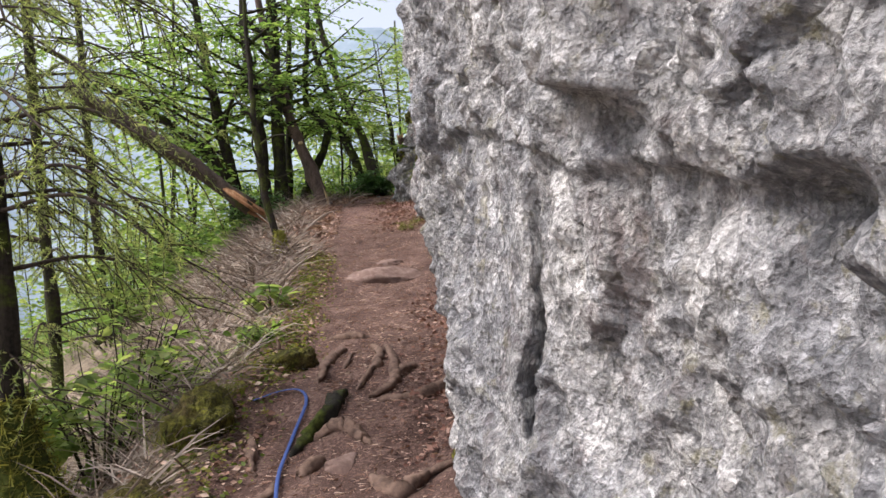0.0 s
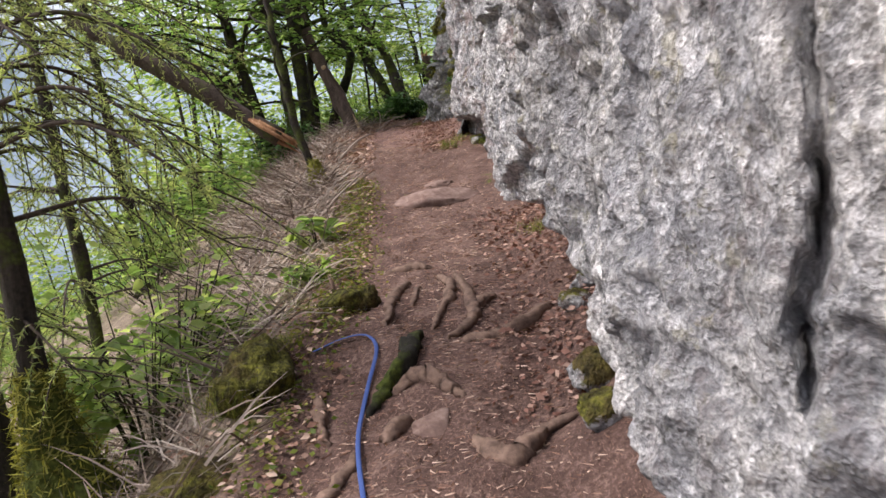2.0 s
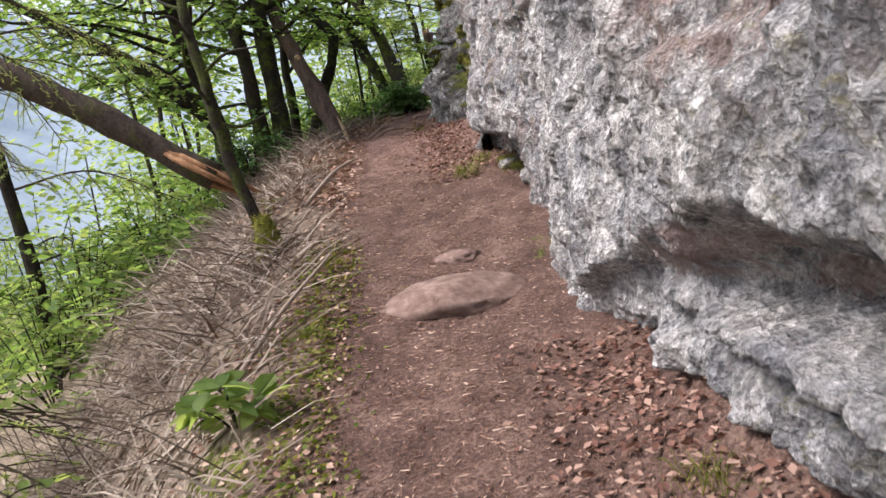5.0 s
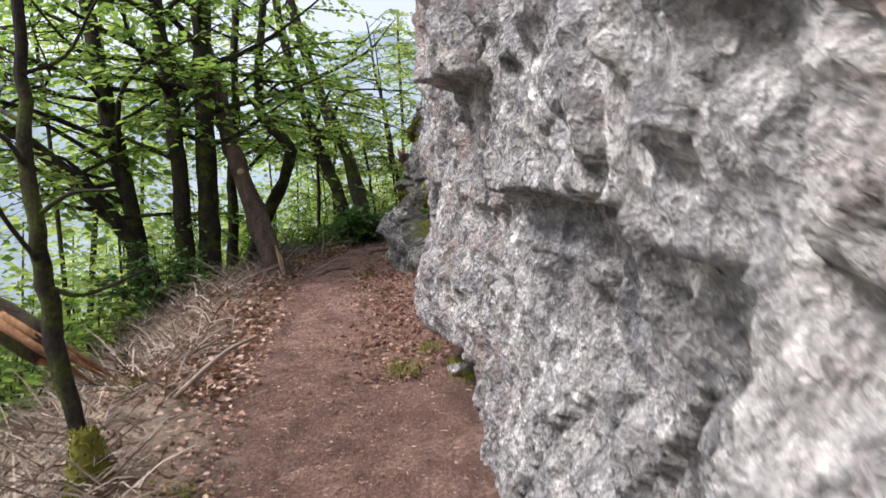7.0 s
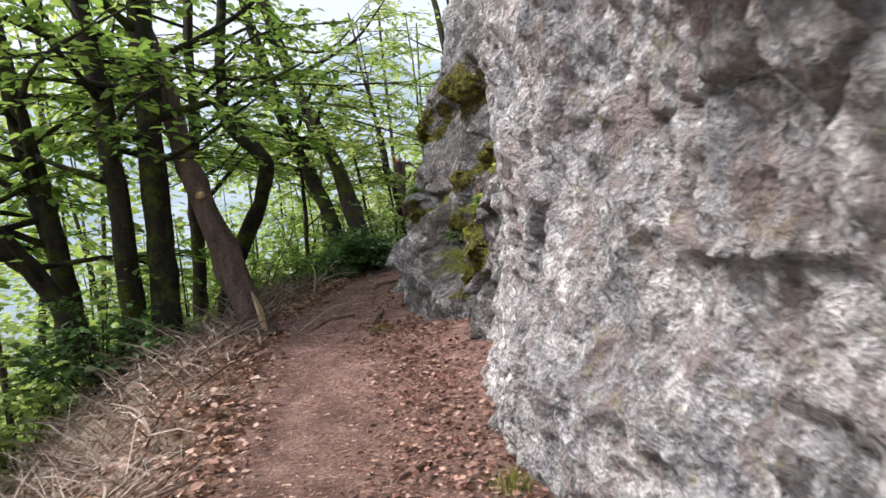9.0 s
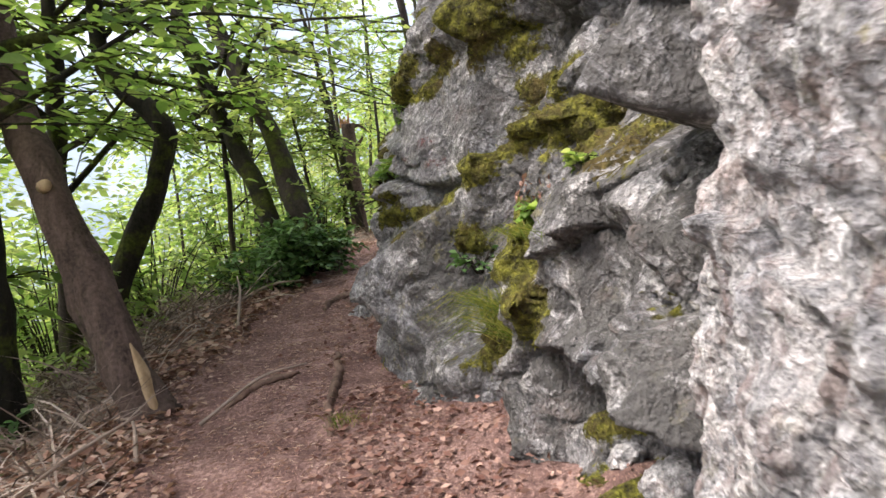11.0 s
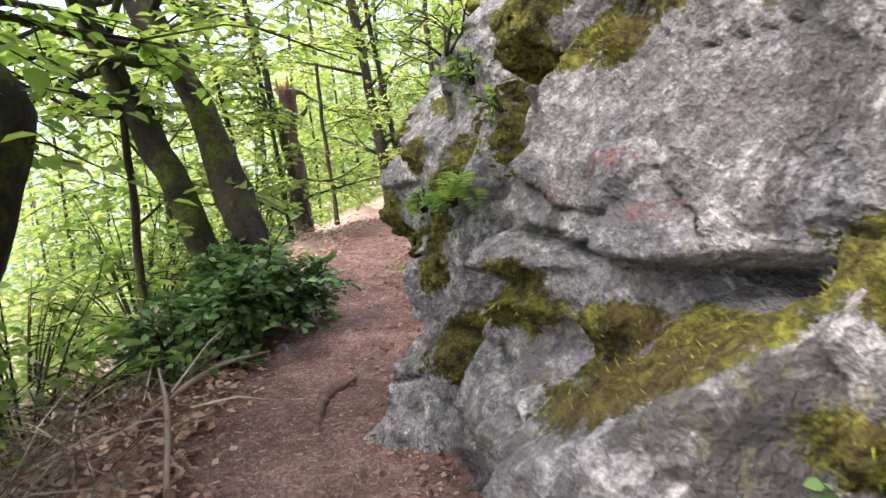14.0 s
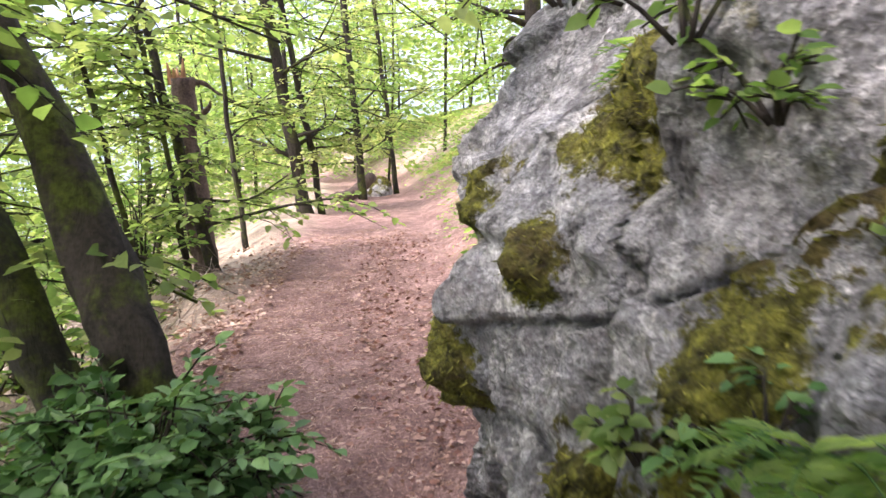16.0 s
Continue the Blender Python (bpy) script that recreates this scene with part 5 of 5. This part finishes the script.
def fern(at, length, fronds, seed):
    r = np.random.default_rng(seed)
    root = empty("fern", at)
    tagged(root, "light green fern growing from the mossy rock", "fern")
    for k in range(fronds):
        a = r.uniform(1.8, 4.6)
        d = np.array([math.cos(a) * 0.8, math.sin(a), r.uniform(-0.1, 0.5)])
        L = length * r.uniform(0.7, 1.1)
        c = curve_points([np.zeros(3), unit(d) * L * 0.5, unit(d) * L - [0, 0, 0.3 * L]], 16)
        side = unit(np.cross(d, [0, 0, 1.0]))
        p = np.repeat(c[1:], 2, 0)
        sg = np.tile([1.0, -1.0], 15)[:, None]
        w = (np.sin(np.linspace(0.25, 3.0, 15)) * L * 0.28).repeat(2)
        v, f = blades(p, side * sg + unit(d) * 0.5 + r.normal(size=p.shape) * 0.1, w, 0.3, np.array([[0, 0, 1.0]]) + r.normal(size=p.shape) * 0.2, r=r)
        st = tube(c, (0.003, 0.001), 3)
        mesh_of("frond", v, f, LEAF_MID, root)
        mesh_of("stalk", st[0], st[1], LEAF_DARK, root)


fern((outcrop_at(13.95, 3.45) - 0.02, 13.95, 3.45), 0.24, 9, 1)
fern((outcrop_at(14.5, 4.0) - 0.02, 14.5, 4.0), 0.2, 6, 2)


# ---- roots, stones and loose things on the path ----
def root_along(pts, rr, label="worn brown tree root crossing the path", mat=None, sink=0.35):
    p = np.array([on_ground(x, y, rr * 0.25) for x, y in pts])
    c = curve_points(p, 7 * len(pts))
    c[:, 2] = np.maximum(c[:, 2], ground_z(c[:, 0], c[:, 1]) + rr * 0.15)
    c += (np.random.default_rng(int(abs(pts[0][1]) * 100)).normal(size=c.shape) * [1, 1, 0.4]) * rr * 0.22
    c[0, 2] -= rr * 1.6
    c[-1, 2] -= rr * 1.6
    v, f = tube(c, (rr * 0.5, rr * 0.9, rr * 1.05, rr * 0.8, rr * 0.35), 10, 0.5, int(abs(pts[0][0]) * 100))
    ob = mesh_of("root", v - p[0], f, mat or ROOT)
    ob.location = p[0]
    return tagged(ob, label, "root", "roots on the path")


root_along([(-0.79, 5.56), (-0.64, 5.54), (-0.51, 5.5)], 0.03)
root_along([(-0.64, 5.3), (-0.68, 5.1), (-0.7, 4.86), (-0.69, 4.5)], 0.028)
root_along([(-0.57, 5.2), (-0.6, 4.82)], 0.02)
root_along([(-0.47, 5.35), (-0.4, 5.03), (-0.44, 4.7), (-0.48, 4.5)], 0.028)
root_along([(-0.37, 5.3), (-0.31, 4.92), (-0.29, 4.59), (-0.4, 4.36)], 0.03)
root_along([(-0.18, 4.92), (-0.3, 4.68)], 0.025)
root_along([(-0.36, 4.28), (-0.14, 4.37), (0.1, 4.56)], 0.034)
root_along([(-0.52, 4.42), (-0.59, 4.11), (-0.72, 3.9)], 0.04, "thick root with green moss on the path", BARK_GREEN)
root_along([(-0.62, 4.0), (-0.5, 4.02), (-0.42, 3.96), (-0.33, 3.8)], 0.032)
root_along([(-0.1, 3.54), (0.05, 3.53)], 0.02)
root_along([(-0.3, 3.5), (-0.19, 3.4), (-0.06, 3.55)], 0.038)
root_along([(-0.85, 3.2), (-0.76, 3.45), (-0.72, 3.63)], 0.025)
root_along([(-0.97, 4.12), (-0.9, 3.9), (-0.84, 3.7)], 0.025)
root_along([(-0.63, 3.64), (-0.54, 3.8)], 0.034)
root_along([(-1.04, 13.3), (-1.0, 12.9), (-1.03, 12.54), (-1.01, 12.08)], 0.025, "long pale stick-like root along the path")
root_along([(-1.55, 12.66), (-1.41, 12.8), (-1.2, 12.97)], 0.022)
root_along([(-1.16, 14.36), (-1.12, 14.65), (-0.95, 14.8)], 0.026)
root_along([(-0.75, 10.0), (-0.6, 10.15)], 0.02)


def stone(name, label, x, y, size, seed, mat=ROCK, moss=0.1, lift=0.25, category="stone", z=None):
    """A weathered stone with broken faces, half sunk in the soil."""
    bm = bmesh.new()
    bmesh.ops.create_icosphere(bm, subdivisions=4, radius=1)
    co = np.array([w.co for w in bm.verts])
    rr = 1 + 0.22 * fbm(co[:, 0] * 1.4 + seed, co[:, 1] * 1.4, co[:, 2] * 1.4, 3, seed) + 0.1 * ridged(co[:, 0] * 3.5 + seed, co[:, 1] * 3.5, co[:, 2] * 3.5, 4, seed + 3)
    cut = np.random.default_rng(seed).normal(size=(7, 3))
    cut /= np.linalg.norm(cut, axis=1, keepdims=True)
    reach = (co * rr[:, None]) @ cut.T
    over = np.maximum(1, (reach / 0.82).max(1))
    co = co * (rr / over)[:, None] * size
    tri = np.array([[w.index for w in q.verts] for q in bm.faces])
    bm.free()
    p = on_ground(x, y, size[2] * lift) if z is None else np.array([x, y, z])
    up = co[:, 2] / size[2]
    ob = mesh_of(name, co, tri, mat, attrs={"moss": np.clip(moss + 0.35 * up * (moss > 0.2) + 0.25 * fbm(co[:, 0] * 9 + seed, co[:, 1] * 9, co[:, 2] * 9, 2, 5), 0, 1), "warm": np.full(len(co), 0.5), "patina_shade": np.full(len(co), 0.3), "trod": np.full(len(co), 1.0)})
    ob.location = p
    return tagged(ob, label, category)


stone("path_stone", "low brown trodden rock in the middle of the path", -0.52, 7.3, (0.42, 0.3, 0.13), 301, TRODDEN, 0.0, -0.55)
stone("path_stone", "small brown trodden rock on the path", -0.5, 7.75, (0.13, 0.1, 0.06), 302, TRODDEN, 0.0, -0.2)
stone("path_stone", "pale stone worn out of the path", -0.45, 3.72, (0.07, 0.09, 0.06), 303, TRODDEN, 0.0, -0.3)
for q, (x, y, s, m) in enumerate(((0.22, 4.45, 0.05, 0.0), (0.16, 4.2, 0.07, 0.3), (0.14, 3.66, 0.1, 0.55), (0.12, 3.42, 0.08, 0.5), (0.24, 3.95, 0.06, 0.1), (0.42, 4.85, 0.09, 0.35), (0.5, 4.65, 0.12, 0.1), (0.27, 4.38, 0.07, 0.45), (0.4, 3.5, 0.16, 0.1), (0.55, 5.0, 0.1, 0.0), (0.35, 3.05, 0.16, 0.05), (-0.1, 9.35, 0.09, 0.35), (0.05, 8.9, 0.1, 0.1), (-0.33, 12.15, 0.035, 0.0), (0.0, 11.4, 0.07, 0.1), (-0.52, 13.2, 0.06, 0.0), (-1.28, 15.3, 0.035, 0.0), (0.1, 11.2, 0.1, 0.0))):
    stone("stone", "mossy stone at the foot of the rock face" if m > 0.3 else "pale grey stone at the foot of the rock face", x, y, (s, s * 1.1, s * 0.75), 310 + q, ROCK, m, 0.35)
stone("mound", "small mound of red-brown and green moss over a root", -0.95, 4.95, (0.17, 0.12, 0.1), 340, ROCK, 0.75, 0.2, "moss")
stone("mound", "mossy hump at the edge of the slope", -1.2, 4.2, (0.16, 0.25, 0.16), 341, ROCK, 0.8, 0.1, "moss")
stone("mound", "mossy hump at the edge of the slope", -1.3, 3.6, (0.18, 0.22, 0.14), 342, ROCK, 0.75, 0.1, "moss")
stone("boulder", "dark boulder beside the far bend of the path", 2.9, 28.0, (0.32, 0.3, 0.3), 343, ROCK, 0.4, 0.4)

# far log by the bend
b = on_ground(2.1, 27.0, 0.12)
v, f = tube(curve_points([b + [-0.35, -0.2, -0.05], b, b + [0.5, 0.3, 0.3]], 8), (0.12, 0.12, 0.11), 14, 0.1, 4)
tagged(mesh_of("log", v, f, BARK_DEAD), "thick grey log lying beside the path's bend", "log")

# broken planks and wood pieces by the cave
for q, (x, y, L, w, a, tip) in enumerate(((-0.1, 12.02, 0.24, 0.035, 1.2, 0.75), (-0.06, 11.86, 0.22, 0.05, 0.6, 0.25), (0.18, 11.82, 0.16, 0.06, 0.1, 0.1), (-0.17, 11.7, 0.14, 0.035, 1.4, 0.12), (0.05, 11.75, 0.15, 0.04, -0.4, 0.1))):
    p = on_ground(x, y, 0.02)
    d = np.array([math.cos(a), math.sin(a), tip]) * L
    v, f = tube(curve_points([p, p + d * 0.5, p + d], 5), (w, w * 0.9, w * 0.5), 6, 0.3, q, 0.35)
    tagged(mesh_of("wood_piece", v, f, SPLIT), "broken orange-brown piece of rotten wood", "wood", "wood pieces")

# sticks in the brush
for q, (x, y, a, L, rr) in enumerate(((-1.85, 9.3, 1.2, 0.7, 0.014), (-1.75, 9.5, 1.9, 0.5, 0.012), (-1.6, 8.9, 0.9, 0.55, 0.016), (-2.2, 9.4, 0.5, 0.8, 0.012), (-1.6, 12.4, 0.25, 0.5, 0.01), (-1.9, 10.5, 2.3, 0.6, 0.012), (-1.75, 12.0, 2.0, 0.5, 0.01), (-2.3, 11.4, 0.9, 0.9, 0.012), (-1.7, 13.9, 1.7, 0.6, 0.012), (-1.9, 14.6, 0.7, 0.7, 0.014), (-1.5, 7.3, 2.2, 0.7, 0.012), (-1.6, 6.6, 0.9, 0.8, 0.014))):
    p = on_ground(x, y, 0.03)
    e = on_ground(x + math.cos(a) * L, y + math.sin(a) * L, 0.09 + 0.1 * (q % 3))
    v, f = tube(curve_points([p, (p + e) / 2 + [0.02, 0.03, 0.06], e], 9), (rr, rr * 0.8, rr * 0.4), 6, 0.2, q)
    tagged(mesh_of("stick", v, f, TWIG), "dry grey stick lying among the brush", "stick", "dry sticks")
p = on_ground(-1.08, 5.28, 0.0)
v, f = tube(curve_points([p, p + [0.0, 0.0, 0.06], p + [-0.02, 0.01, 0.11]], 6), (0.016, 0.014, 0.005), 7, 0.2, 3)
tagged(mesh_of("root_stub", v, f, ROOT), "pale bare root stub poking out of the edge", "root")

# dry twigs caught in the gully of the outcrop
r = np.random.default_rng(77)
bundle = empty("dry_twigs", (outcrop_at(12.0, 3.0), 12.0, 3.0))
tagged(bundle, "dry grey branched twigs caught in a gully of the rock", "twigs")
for q in range(9):
    d = np.array([-0.25, r.uniform(-0.35, 0.1), r.uniform(0.0, 0.35)])
    c = curve_points([np.zeros(3) + r.normal(size=3) * 0.02, d * 0.5 + r.normal(size=3) * 0.03, d + r.normal(size=3) * 0.05], 8)
    v, f = tube(c, (0.005, 0.003, 0.0012), 5, 0.1, q)
    mesh_of("twig", v, f, TWIG, bundle)

# blue lead lying on the path
c = curve_points([on_ground(x, y, 0.02) for x, y in ((-1.01, 4.36), (-0.88, 4.43), (-0.77, 4.4), (-0.71, 4.27), (-0.73, 4.07), (-0.74, 3.87), (-0.72, 3.66), (-0.68, 3.43), (-0.6, 3.1), (-0.45, 2.7))], 90)
c[:, 2] = np.maximum(ground_z(c[:, 0], c[:, 1]) + 0.012, c[:, 2])
v, f = tube(c, (0.009, 0.009), 8, 0, 0, 0.3)
tagged(mesh_of("lead", v, f, WEBBING), "blue webbing dog lead lying on the trodden path", "leash")

# faded way mark on the slab
for y, z, s in ((13.0, 3.52, 0.05), (12.88, 3.4, 0.035), (13.12, 3.45, 0.03)):
    a = np.linspace(0, 2 * np.pi, 18, endpoint=False)
    s = s * 0.8
    py, pz = y + np.cos(a) * s * 1.7, z + np.sin(a) * s * 0.8 + 0.01 * np.sin(3 * a)
    g = np.linspace(0, 1, 5)
    Yg = y + np.outer(g, py - y)
    Zg = z + np.outer(g, pz - z)
    Xg = outcrop_x(Yg, Zg) - 0.003
    i = np.arange(90).reshape(5, 18)
    fc = np.stack([i[:-1], np.roll(i, -1, 1)[:-1], np.roll(i, -1, 1)[1:], i[1:]], -1).reshape(-1, 4)
    tagged(mesh_of("way_mark", np.stack([Xg, Yg, Zg], -1).reshape(-1, 3), fc, PAINT), "faded red paint mark on the grey slab", "paint mark")
